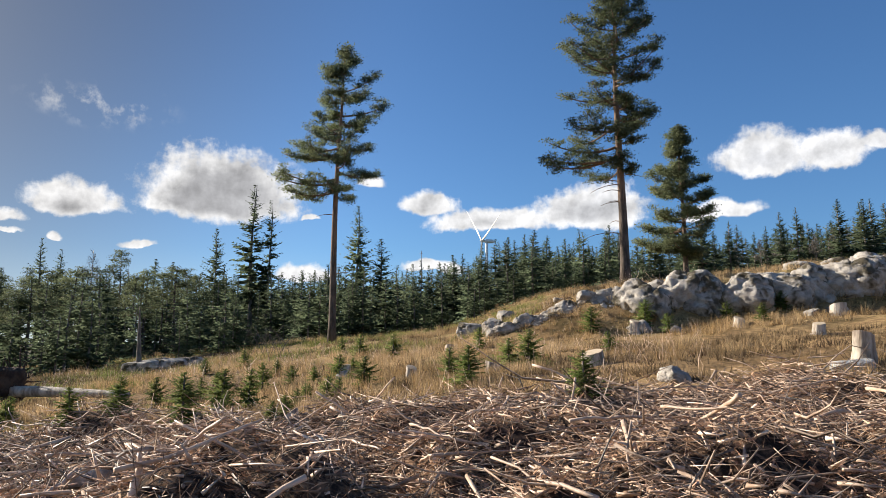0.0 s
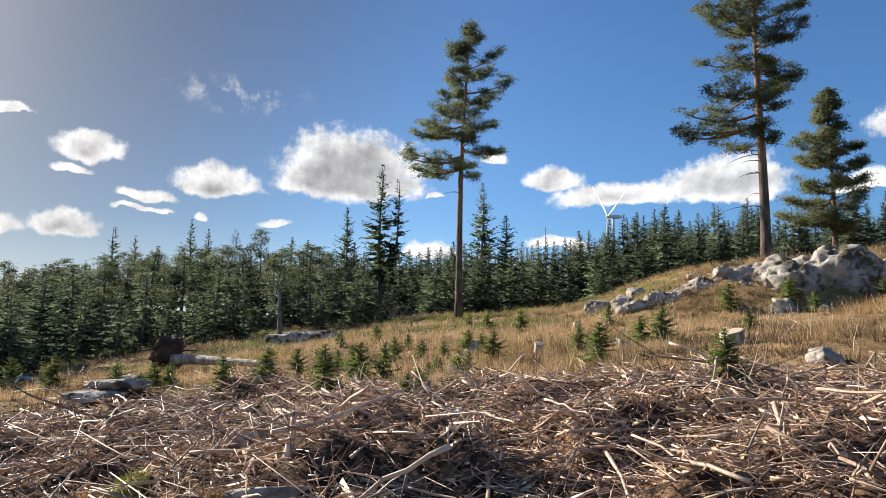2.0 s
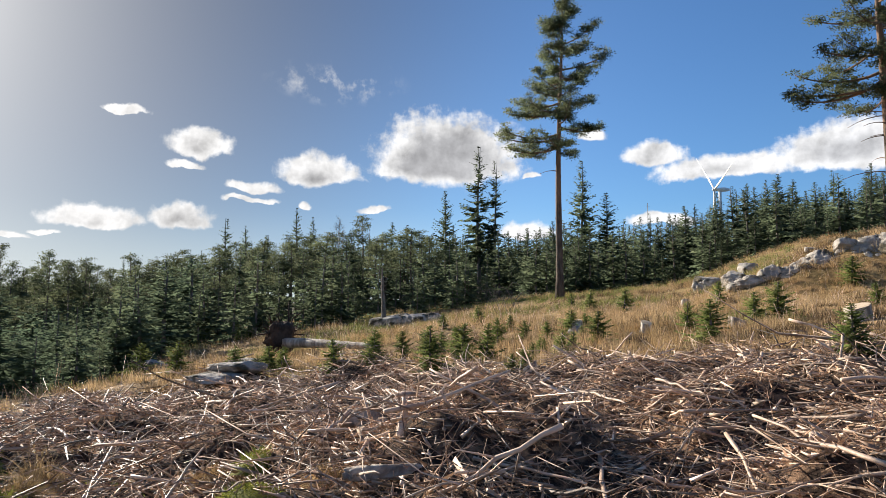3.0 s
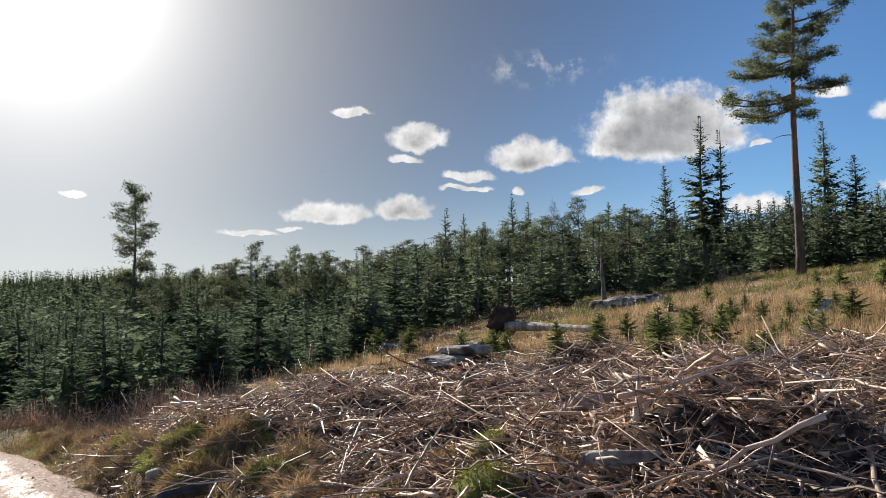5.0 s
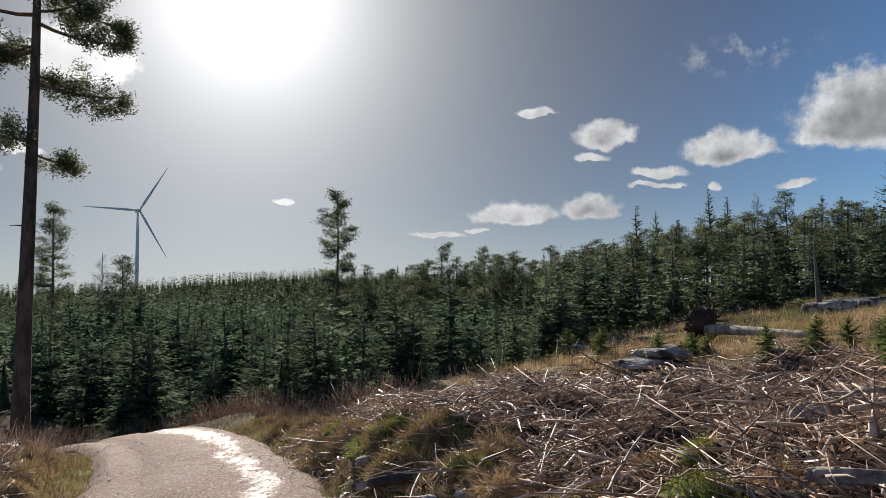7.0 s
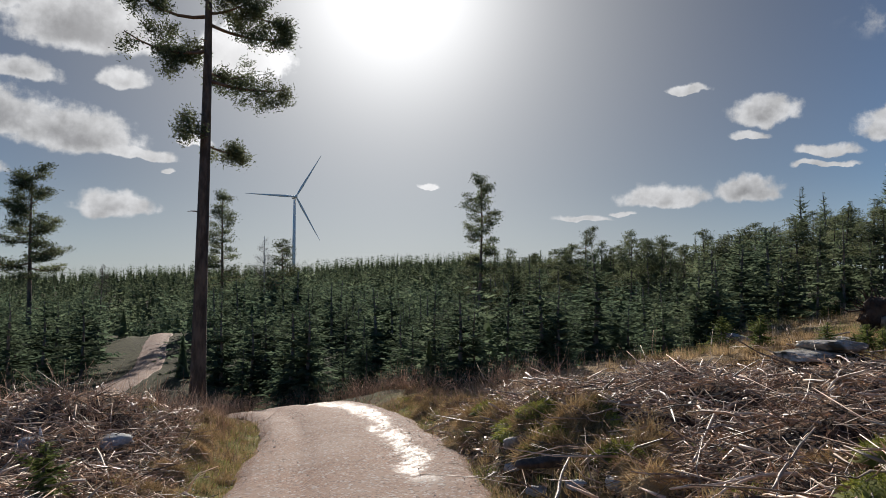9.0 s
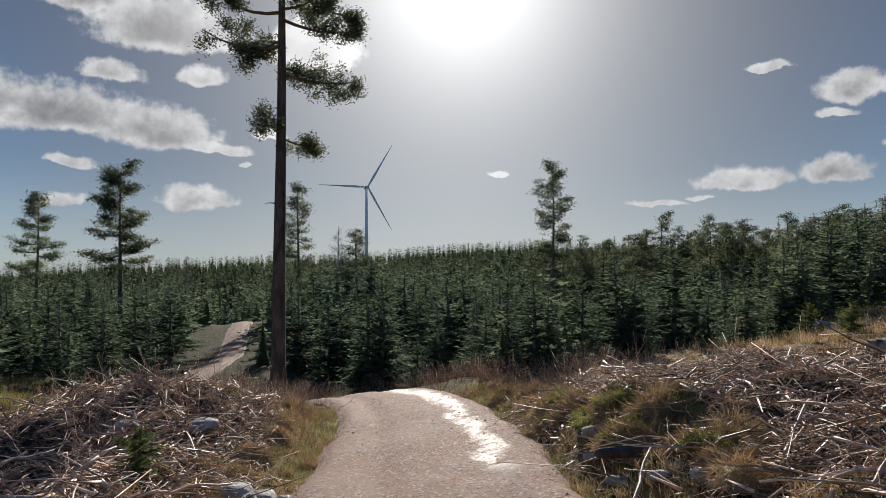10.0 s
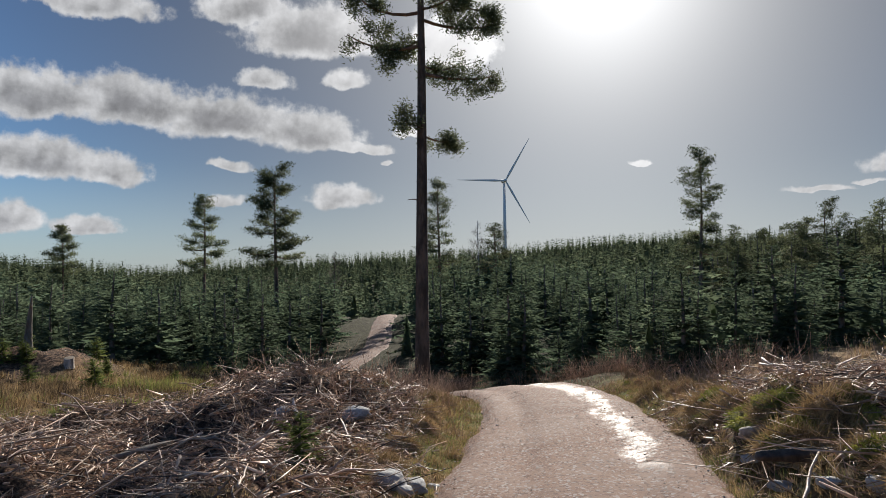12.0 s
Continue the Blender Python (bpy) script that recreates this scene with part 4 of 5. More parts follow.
def boulders():
    rng = np.random.default_rng(19)
    stones = [(-17.5, -1.7, 0.30, 0.22, "pale boulder half buried in brushwood", M_ROCK), (-2.2, 1.9, 0.6, 0.35, "low grey boulder in the heath", M_ROCK), (-4.9, 3.0, 0.4, 0.3, "small grey boulder below the ledge", M_ROCK), (34.2, -4.3, 0.5, 0.1, "flat layered rock slab in the clearing", M_ROCK),
              (35.6, -4.9, 0.5, 0.09, "flat layered rock slab in the clearing", M_ROCK), (33.4, -3.7, 0.45, 0.1, "flat layered rock slab in the clearing", M_ROCK), (40.0, -4.0, 0.45, 0.25, "dark rock at the wood's edge", M_ROCK), (22.6, -0.9, 0.8, 0.32, "low rubble rock by the forest edge", M_ROCK),
              (21.0, -0.8, 1.0, 0.35, "low rubble rock by the forest edge", M_ROCK), (19.6, -0.6, 0.7, 0.3, "low rubble rock by the forest edge", M_ROCK), (7.8, -1.5, 0.22, 0.18, "small pale stone in the grass", M_STONE), (-29.5, -0.9, 0.4, 0.14, "flat pale stone in the grass", M_STONE),
              (86.5, -11.3, 0.22, 0.12, "smooth pale stone in the brushwood", M_STONE), (84.4, -16.3, 0.20, 0.13, "grey blue stone beside the track", M_STONE), (82.4, -16.6, 0.16, 0.09, "grey stone beside the track", M_STONE), (83.4, -16.9, 0.11, 0.07, "grey stone beside the track", M_STONE),
              (80.9, -16.7, 0.10, 0.05, "grey stone beside the track", M_STONE), (55.9, -15.7, 0.13, 0.06, "wet grey stone beside the track", M_STONE), (53.3, -15.3, 0.12, 0.06, "wet grey stone beside the track", M_STONE), (57.6, -13.9, 0.15, 0.05, "wet grey stone beside the track", M_STONE), (50.5, -15.0, 0.12, 0.07, "grey stone beside the track", M_STONE), (91.9, -11.0, 0.14, 0.13, "pale stone in the brushwood", M_STONE)]
    for i, (az, el, w, h, label, mat) in enumerate(stones):
        x, y, z, d = meet(az, el)
        ob = tagged(new("boulder" if w > 0.3 else "stone", rock_mesh("rock", 70 + i, (w, w * 0.8, h), mat, 12, 3 if w < 0.3 else 5, 0.06, boxy=w > 0.3)), label, "rock")
        ob.matrix_basis = pose(x, y, z + 0.25 * h, rng.uniform(-10, 10), rng.uniform(-10, 10), rng.uniform(0, 360))


boulders()


# ---- stumps and the fallen trunk ----
def stump(seed, r, h, label):
    rng = np.random.default_rng(seed)
    ob = tagged(new("tree_stump"), label, "stump")
    n, k = 28, 12
    a = np.arange(n) * 2 * np.pi / n
    lobes = sum(rng.uniform(0.3, 1.0) * np.clip(np.cos(a - rng.uniform(0, 6.3)), 0, 1) ** 6 for _ in range(5))
    u = np.linspace(0, 1, k)
    rad = r * (1 + 0.05 * np.sin(a * 7 + seed))[None] * (1 + 0.9 * (np.exp(-u * 4.5)[:, None] * (0.3 + lobes[None])))
    z = -0.12 + (h + 0.12) * u[:, None] + (u[:, None] ** 6) * 0.05 * np.sin(a + seed)[None]
    v = np.stack([rad * np.cos(a), rad * np.sin(a), z + 0 * rad], -1).reshape(-1, 3)
    i, j = np.meshgrid(np.arange(k - 1), np.arange(n), indexing="ij")
    p, q = i * n + j, i * n + (j + 1) % n
    f = np.concatenate([np.stack([p, q, q + n], -1).reshape(-1, 3), np.stack([p, q + n, p + n], -1).reshape(-1, 3)])
    part("bole", mesh_from("bole", v, f, M_WOOD, smooth=True), ob)
    top = v[-n:]
    cv = np.concatenate([top, [top.mean(0) + [0, 0, 0.012]]])
    cf = np.stack([np.arange(n), (np.arange(n) + 1) % n, np.full(n, n)], 1)
    part("cut_face", mesh_from("cut_face", cv, cf, M_CUT), ob, "pale sawn cut face")
    return ob


def stumps():
    rng = np.random.default_rng(23)
    for i, (az, el, r, h) in enumerate([(-30.2, -0.3, 0.16, 0.48), (-27.6, 1.7, 0.14, 0.25), (-28.9, 3.0, 0.22, 0.3), (-15.0, 2.0, 0.17, 0.36), (-11.7, -0.4, 0.22, 0.24), (2.5, -1.3, 0.13, 0.2), (-3.9, -1.3, 0.18, 0.28), (7.7, -1.3, 0.14, 0.24), (11.7, -4.9, 0.10, 0.15), (-0.5, 0.6, 0.14, 0.2),
                                        (106.0, -6.5, 0.13, 0.2), (97.5, -5.9, 0.15, 0.4), (-22.4, 2.4, 0.14, 0.2)]):
        x, y, z, d = meet(az, el)
        ob = stump(i + 5, r, h, "bleached tree stump with flared roots in dry grass" if h > 0.28 else "low weathered tree stump in dry grass")
        ob.matrix_basis = pose(x, y, z, rng.uniform(-6, 6), rng.uniform(-6, 6), rng.uniform(0, 360))


stumps()


def fallen_tree():
    x, y, z, d = meet(30.9, -3.2)
    x2, y2, z2, _ = meet(23.4, -3.2)
    ob = tagged(new("fallen_tree"), "fallen pale trunk with an upturned dark root plate", "fallen tree")
    a, b = np.array([x, y, z + 0.36]), np.array([x2, y2, z2 + 0.24])
    s = np.linspace(0, 1, 9)[:, None]
    path = a + (b - a) * s + np.array([0, 0, 0.02]) * np.sin(s * 5)
    part("trunk", mesh_from("trunk", *tube(path, 0.15 - 0.07 * s[:, 0], 9), M_WOOD, smooth=True), ob)
    plate = part("root_plate", rock_mesh("root_plate", 5, (0.25, 0.55, 0.6), M_SOIL, 10, 4, 0.16), ob, "dark earthy upturned root plate")
    away = math.degrees(math.atan2(y2 - y, x2 - x))
    plate.matrix_basis = pose(x, y, z + 0.45, 0, 8, away)
    rng = np.random.default_rng(3)
    for i in range(16):
        t = rng.uniform(0, 6.3)
        c = np.array([x, y, z + 0.5])
        side = np.array([-math.sin(radians(away)), math.cos(radians(away)), 0])
        tip = c + side * math.cos(t) * rng.uniform(0.8, 1.15) + np.array([0, 0, abs(math.sin(t)) * rng.uniform(0.7, 1.2) - 0.1])
        q = np.linspace(0, 1, 5)[:, None]
        part("root", mesh_from("root", *tube(c + (tip - c) * q + rng.normal(0, 0.05, (5, 3)), 0.04 * (1 - q[:, 0]) + 0.008, 5), M_SOIL), ob)


fallen_tree()


# ---- wind turbines ----
def turbine(az, d, el, blade, facing, turn, label):
    x, y, z = spot(az, d)
    hub = EYE + d * math.tan(radians(el))
    ob = tagged(new("wind_turbine"), label, "wind turbine")
    h = hub - z
    part("tower", mesh_from("tower", *tube([(0, 0, -2), (0, 0, h * 0.5), (0, 0, h - 1.5)], [2.1, 1.8, 1.3], 24), M_PAINT, smooth=True), ob)
    s = np.linspace(0, 1, 8)
    nac = part("nacelle", mesh_from("nacelle", *tube(np.stack([s * 0, 4 - 13 * s, s * 0], 1), 2.1 * np.sqrt(np.clip(np.sin(np.pi * (0.06 + 0.86 * s)), 0.05, 1)), 14), M_PAINT, smooth=True), ob)
    nac.matrix_basis = pose(0, 0, h, 0, 0, facing)
    q = np.linspace(0, 1, 6)
    nose = part("hub", mesh_from("hub", *tube(np.stack([q * 0, 4 + 3.4 * q, q * 0], 1), 1.9 * np.sqrt(np.clip(1 - q ** 2, 0.02, 1)), 14), M_PAINT, smooth=True), ob)
    nose.matrix_basis = pose(0, 0, h, 0, 0, facing)
    u = np.linspace(0, 1, 14)
    chord = np.interp(u, [0, 0.05, 0.22, 1], [0.8, 0.9, 1.35, 0.22])
    thick = np.interp(u, [0, 0.08, 0.25, 1], [1.0, 0.8, 0.4, 0.06])
    ring = np.arange(10) * 2 * np.pi / 10
    v = np.stack([chord[:, None] * np.cos(ring) + 0 * u[:, None], 5.2 + thick[:, None] * np.sin(ring) + 1.2 * u[:, None] ** 2, blade * u[:, None] + 0 * ring], -1).reshape(-1, 3)
    i, j = np.meshgrid(np.arange(13), np.arange(10), indexing="ij")
    p, r = i * 10 + j, i * 10 + (j + 1) % 10
    me = mesh_from("blade", v, np.stack([p, r, r + 10, p + 10], -1).reshape(-1, 4), M_PAINT, smooth=True)
    for k in range(3):
        b = part("blade", me, ob)
        b.matrix_basis = pose(0, 0, h, 0, 0, facing) @ pose(0, 0, 0, 0, turn + 120 * k, 0)
    ob.matrix_basis = pose(x, y, z)
    return ob


turbine(73.2, 800, 7.1, 55, 73.2 + 195, -30, "white wind turbine rising behind the far ridge")
turbine(-3.55, 720, 9.35, 59, -3.5 + 110.5, 48, "white wind turbine seen side-on behind the spruces")


# ---- brushwood ----
def rods(P, D, L, r, bend, seg=3, rng=RNG):
    """Many bent three-sided sticks at once."""
    n = len(P)
    D = D / np.linalg.norm(D, axis=1)[:, None]
    side = np.cross(D, rng.normal(size=(n, 3)))
    side /= np.linalg.norm(side, axis=1)[:, None]
    w = np.cross(D, side)
    s = np.linspace(0, 1, seg + 1)
    kink = rng.normal(0, 0.07, (n, seg + 1, 1)) * L[:, None, None] * (seg > 1)
    mid = P[:, None] + D[:, None] * (L[:, None, None] * s[None, :, None]) + side[:, None] * ((bend * L)[:, None, None] * (s * s)[None, :, None]) + w[:, None] * kink
    rad = r[:, None] * (1 - 0.65 * s[None])
    a = np.arange(3) * 2 * np.pi / 3
    v = mid[:, :, None] + rad[:, :, None, None] * (side[:, None, None] * np.cos(a)[None, None, :, None] + w[:, None, None] * np.sin(a)[None, None, :, None])
    base = np.arange(n)[:, None, None, None] * (3 * (seg + 1))
    i, j = np.arange(seg)[None, :, None], np.arange(3)[None, None, :]
    p, q = i * 3 + j, i * 3 + (j + 1) % 3
    f = np.stack([np.stack([p, q, q + 3], -1), np.stack([p, q + 3, p + 3], -1)], 3) + base[..., None]
    caps = np.stack([np.array([2, 1, 0]), seg * 3 + np.arange(3)])[None] + np.arange(n)[:, None, None] * (3 * (seg + 1))
    return v.reshape(-1, 3), np.concatenate([f.reshape(-1, 3), caps.reshape(-1, 3)])


def brash_places(rng, n):
    out, have = [], 0
    while have < n:
        r = np.sqrt(rng.uniform(3.2 ** 2, np.where(rng.random(n * 3) < 0.15, 33.0, 17.5) ** 2))
        az = rng.uniform(-52, 116, n * 3)
        x, y = -r * np.sin(np.radians(az)), r * np.cos(np.radians(az))
        m = (rng.random(n * 3) < brash_cover(x, y) ** 2 * np.clip(9 / r, 0.3, 1)) & (off_track(x, y) > 1.45)
        out.append(np.stack([x[m], y[m]], 1))
        have += int(m.sum())
    return np.concatenate(out)[:n]


def lying(rng, n, tilt):
    a = rng.uniform(0, 2 * np.pi, n)
    t = rng.normal(0, tilt, n)
    return np.stack([np.cos(a) * np.cos(t), np.sin(a) * np.cos(t), np.sin(t)], 1)


def brushwood():
    rng = np.random.default_rng(41)
    n = 15000
    xy = brash_places(rng, n)
    heap = rng.uniform(-0.02, 0.17, n)
    z = ground(xy[:, 0], xy[:, 1]) + heap
    L = rng.lognormal(-1.25, 0.55, n).clip(0.08, 1.1)
    r = (0.003 + 0.014 * L * rng.random(n)).clip(0.003, 0.013)
    v, f = rods(np.column_stack([xy, z]), lying(rng, n, 0.36 - 0.2 * L.clip(0, 1)), L, r, rng.normal(0, 0.14, n), 2, rng)
    tagged(new("brushwood", mesh_from("brushwood", v, f, M_STICK)), "tangle of bleached cut branches left after felling", "brushwood", kind="stuff")
    # limbs and tops as thick as a wrist, thrown across one another
    xy = brash_places(rng, 2400)
    xy = xy[off_track(xy[:, 0], xy[:, 1]) > 2.4]
    n = len(xy)
    L = rng.lognormal(-0.75, 0.45, n).clip(0.2, 1.25)
    r = (0.006 + 0.02 * L * rng.random(n)).clip(0.006, 0.024)
    v, f = rods(np.column_stack([xy, ground(xy[:, 0], xy[:, 1]) + rng.uniform(0.0, 0.15, n)]), lying(rng, n, 0.17), L, r, rng.normal(0, 0.26, n), 4, rng)
    tagged(new("cut_limbs", mesh_from("cut_limbs", v, f, M_LIMB)), "thicker bleached limbs thrown across the brushwood", "brushwood", kind="stuff")
    # split and crushed wood
    n = 5200
    xy = brash_places(rng, n)
    p = np.column_stack([xy, ground(xy[:, 0], xy[:, 1]) + rng.uniform(0.02, 0.15, n)])
    v, f = rods(p, lying(rng, n, 0.35), rng.uniform(0.06, 0.28, n), rng.uniform(0.008, 0.022, n), rng.normal(0, 0.1, n), 1, rng)
    tagged(new("wood_chunks", mesh_from("wood_chunks", v, f, M_STICK)), "pale splintered wood and bark among the brushwood", "brushwood", kind="stuff")
    n = 20000
    xy = brash_places(rng, n)
    z = ground(xy[:, 0], xy[:, 1]) + rng.uniform(-0.03, 0.14, n)
    v, f = rods(np.column_stack([xy, z]), lying(rng, n, 0.5), rng.uniform(0.08, 0.4, n), rng.uniform(0.002, 0.005, n), rng.normal(0, 0.2, n), 1, rng)
    tagged(new("brush_twigs", mesh_from("brush_twigs", v, f, M_TWIG)), "fine brown twigs among the brushwood", "brushwood", kind="stuff")
    n = 42000
    xy = brash_places(rng, n)
    p = np.column_stack([xy, ground(xy[:, 0], xy[:, 1]) + rng.uniform(-0.01, 0.07, n)])
    v, f = slivers(p, p + lying(rng, n, 0.5) * rng.uniform(0.04, 0.16, (n, 1)), rng.uniform(0.006, 0.03, n))
    tagged(new("bark_litter", mesh_from("bark_litter", v, f, M_LITTER)), "brown bark chips and needle litter under the brushwood", "litter", kind="stuff")
    # the thicker pieces, one by one
    kinds = []
    for k in range(8):
        s = np.linspace(0, 1, 8)
        Lk = rng.uniform(0.45, 1.15)
        pile = Pile()
        path = np.stack([Lk * (s - 0.5), 0.05 * Lk * np.sin(s * rng.uniform(1, 3) + k), 0.03 * Lk * np.cos(s * 3 + k)], 1) + rng.normal(0, 0.006, (8, 3))
        pile.add(*tube(path, 0.013 * (1 - 0.55 * s) * rng.uniform(0.8, 1.2, 8) + 0.002, 6))
        for j in range(rng.integers(0, 3)):
            q = rng.integers(2, 6)
            d = np.array([rng.uniform(0.3, 0.8), rng.choice([-1, 1]) * 0.6, rng.normal(0, 0.3)]) * rng.uniform(0.08, 0.25)
            pile.add(*tube(path[q] + d * np.linspace(0, 1, 4)[:, None], 0.006 * (1 - 0.6 * np.linspace(0, 1, 4)), 5))
        kinds.append(pile.mesh("branch", M_STICK, True))
    at = brash_places(rng, 290)
    for i, (x, y) in enumerate(at):
        ob = tagged(new("cut_branch", kinds[i % 8]), "bleached cut branch lying on the brushwood", "branch", "cut branches")
        g = rng.uniform(0.7, 1.3)
        ob.matrix_basis = pose(x, y, ground_at(x, y) + rng.uniform(0.08, 0.2), rng.uniform(0, 360), rng.normal(0, 13), rng.uniform(0, 360)) @ Matrix.Diagonal((g, g, g, 1))


brushwood()


def logs():
    rng = np.random.default_rng(61)
    for i, (az, el, L, r, turn, label, mat) in enumerate([
            (24.4, -9.3, 0.62, 0.06, 25, "short weathered log chunk on brushwood", M_WOOD), (24.0, -13.4, 0.5, 0.04, 25, "bleached cut log on brushwood", M_WOOD), (22.5, -9.6, 0.30, 0.03, 80, "short broken stick standing up", M_STICK),
            (41.4, -9.0, 1.2, 0.025, 60, "long bleached branch across the brushwood", M_STICK), (46.5, -8.9, 0.9, 0.02, 100, "thin pale stick in the brushwood", M_STICK), (57.2, -12.9, 0.35, 0.05, 20, "pale split wood piece in moss", M_WOOD),
            (-14.2, -8.8, 0.5, 0.014, 90, "pale stick pointing up from the brushwood", M_STICK), (-4.5, -11.3, 0.8, 0.018, 40, "pale branch in the brushwood", M_STICK), (104.0, -13.2, 1.8, 0.05, 30, "dark fallen branch on brushwood", M_BARK_GREY), (97.0, -14.0, 1.6, 0.025, 15, "bleached branch on brushwood", M_STICK),
            (91.0, -11.2, 0.35, 0.025, 95, "white birch stick in the brushwood", M_PAPER), (54.0, -14.0, 0.9, 0.045, 10, "dark wet log beside the track", M_BARK)]):
        x, y, z, d = meet(az, el)
        s = np.linspace(0, 1, 9)
        path = np.stack([L * (s - 0.5), 0.05 * L * np.sin(s * 5 + i), 0.03 * L * np.cos(s * 6 + i)], 1)
        v, f = tube(path, r * (1 - 0.35 * s) * (0.8 + 0.4 * rng.random(9)) * np.where((s < 0.01) | (s > 0.99), 0.55, 1), 10)
        me = rock_mesh("log", 300 + i, (L / 2, r * 1.1, r), mat, 8, 4, 0.10, boxy=True) if r > 0.035 and L < 1.0 else mesh_from("log", v, f, mat, smooth=True)
        ob = tagged(new("log" if r > 0.04 else "cut_branch", me), label, "log" if r > 0.04 else "branch")
        ob.matrix_basis = pose(x, y, z + r + 0.06, rng.uniform(0, 90), (-65 if turn >= 80 and L < 0.6 else rng.uniform(-12, 4)), az + turn)


M_PAPER = material("birch_bark", (0.75, 0.73, 0.70), (0.55, 0.52, 0.48), 6.0, 0.6, 0.3, third=(0.08, 0.07, 0.06), third_scale=9.0, stretch=(3, 1, 1))
logs()


# ---- grass and low growth ----
def tufts(name, rng, places, blades, height, width, mat, label, spread=0.12, lean=0.5):
    n = len(places)
    c = np.repeat(np.column_stack([places, ground(places[:, 0], places[:, 1])]), blades, 0)
    tall = np.repeat(rng.uniform(0.55, 1.25, n), blades) * rng.uniform(0.5, 1.1, n * blades) * height
    a = rng.uniform(0, 2 * np.pi, n * blades)
    out = np.abs(rng.normal(0, lean, n * blades))
    p = c + np.column_stack([np.cos(a) * spread * rng.random(n * blades), np.sin(a) * spread * rng.random(n * blades), np.full(n * blades, -0.02)])
    tip = p + np.column_stack([np.cos(a) * np.sin(out), np.sin(a) * np.sin(out), np.cos(out)]) * tall[:, None]
    v, f = slivers(p, tip, width)
    return tagged(new(name, mesh_from(name, v, f, mat)), label, "grass", kind="stuff")


def scatter(rng, n, az0, az1, r0, r1, cover=None):
    out, have = [], 0
    while have < n:
        r = np.sqrt(rng.uniform(r0 ** 2, r1 ** 2, 2 * n))
        az = rng.uniform(az0, az1, 2 * n)
        x, y = -r * np.sin(np.radians(az)), r * np.cos(np.radians(az))
        m = off_track(x, y) > 1.3
        if cover is not None:
            m &= rng.random(2 * n) < cover(x, y, r, az)
        out.append(np.stack([x[m], y[m]], 1))
        have += int(m.sum())
    return np.concatenate(out)[:n]


def low_growth():
    rng = np.random.default_rng(83)
    open_ground = lambda x, y, r, az: (1 - brash_cover(x, y)) * step(-0.25, 0.15, fbm(x / 3, y / 3, 3, 15)) * np.clip(16 / r, 0.3, 1) * step(54, 40, az)
    tufts("dry_grass", rng, scatter(rng, 6400, -48, 62, 8, 46, open_ground), 26, 0.34, 0.012, M_GRASS, "dry straw-coloured grass over the clearing")
    sides = lambda x, y, r, az: step(3.6, 1.7, off_track(x, y)) * (1 - 0.6 * brash_cover(x, y))
    tufts("verge_grass", rng, scatter(rng, 1500, 40, 112, 4.5, 17, sides), 34, 0.11, 0.009, M_VERGE, "tufts of brown grass along the track's verge", 0.16, 0.75)
    tufts("green_grass", rng, scatter(rng, 700, 40, 112, 4.5, 17, sides), 26, 0.10, 0.010, M_TUFT, "short green grass along the track's verge", 0.16, 0.6)
    heath = lambda x, y, r, az: step(-0.1, 0.25, fbm(x / 4 + 7, y / 4, 3, 33)) * (1 - brash_cover(x, y)) * step(12, 16, r)
    tufts("green_heath", rng, scatter(rng, 3000, -8, 62, 12, 42, heath), 20, 0.28, 0.02, M_TUFT, "low green bilberry and heath in the clearing", 0.25, 0.6)
    south = lambda x, y, r, az: (1 - brash_cover(x, y)) * np.clip(20 / r, 0, 1)
    tufts("withered_grass", rng, scatter(rng, 1500, 84, 120, 13, 34, south), 24, 0.3, 0.014, M_VERGE, "withered brown grass beyond the brushwood", 0.2, 0.6)
    tufts("heather", rng, scatter(rng, 1500, 86, 120, 12, 34, south), 24, 0.3, 0.018, M_HEATH, "dark brown heather on the southern slope", 0.28, 0.7)
    tufts("bilberry", rng, scatter(rng, 900, 90, 120, 12, 34, lambda x, y, r, az: south(x, y, r, az) * step(-0.1, 0.2, fbm(x / 3, y / 3 + 4, 3, 71))), 24, 0.3, 0.02, M_TUFT, "low green bilberry on the southern slope", 0.3, 0.7)
    mixed = lambda x, y, r, az: (1 - brash_cover(x, y)) * step(-0.15, 0.25, fbm(x / 2.2 + 3, y / 2.2, 3, 63)) * np.clip(18 / r, 0.3, 1)
    tufts("brown_heath", rng, scatter(rng, 4600, -46, 46, 10, 44, mixed), 20, 0.24, 0.016, M_HEATH, "low brown heather and withered bracken", 0.25, 0.7)
    # bare brown shrubs by the track
    n = 8400
    shrub = lambda x, y, r, az: np.exp(-((off_track(x, y) - 3.2) / 1.6) ** 2) * step(9.0, 12, r)
    xy = scatter(rng, n // 12, 46, 98, 9, 29, shrub)
    xy = np.repeat(xy, 12, 0) + rng.normal(0, 0.12, (len(xy) * 12, 2))
    d = rng.normal(0, 0.45, (len(xy), 3)) + [0, 0, 1]
    L = rng.uniform(0.25, 0.8, len(xy))
    v, f = rods(np.column_stack([xy, ground(xy[:, 0], xy[:, 1]) - 0.03]), d, L, rng.uniform(0.002, 0.005, len(xy)), rng.normal(0, 0.2, len(xy)), 2, rng)
    tagged(new("bare_shrubs", mesh_from("bare_shrubs", v, f, M_TWIG)), "bare brown twiggy shrubs along the track", "shrub", kind="stuff")
    # bowed dead stems
    n = 2600
    dead = lambda x, y, r, az: (1 - brash_cover(x, y)) * step(-0.1, 0.3, fbm(x / 2.5, y / 2.5 + 5, 3, 44))
    xy = scatter(rng, n, -20, 60, 9, 30, dead)
    d = rng.normal(0, 0.35, (n, 3)) + [0, 0, 1]
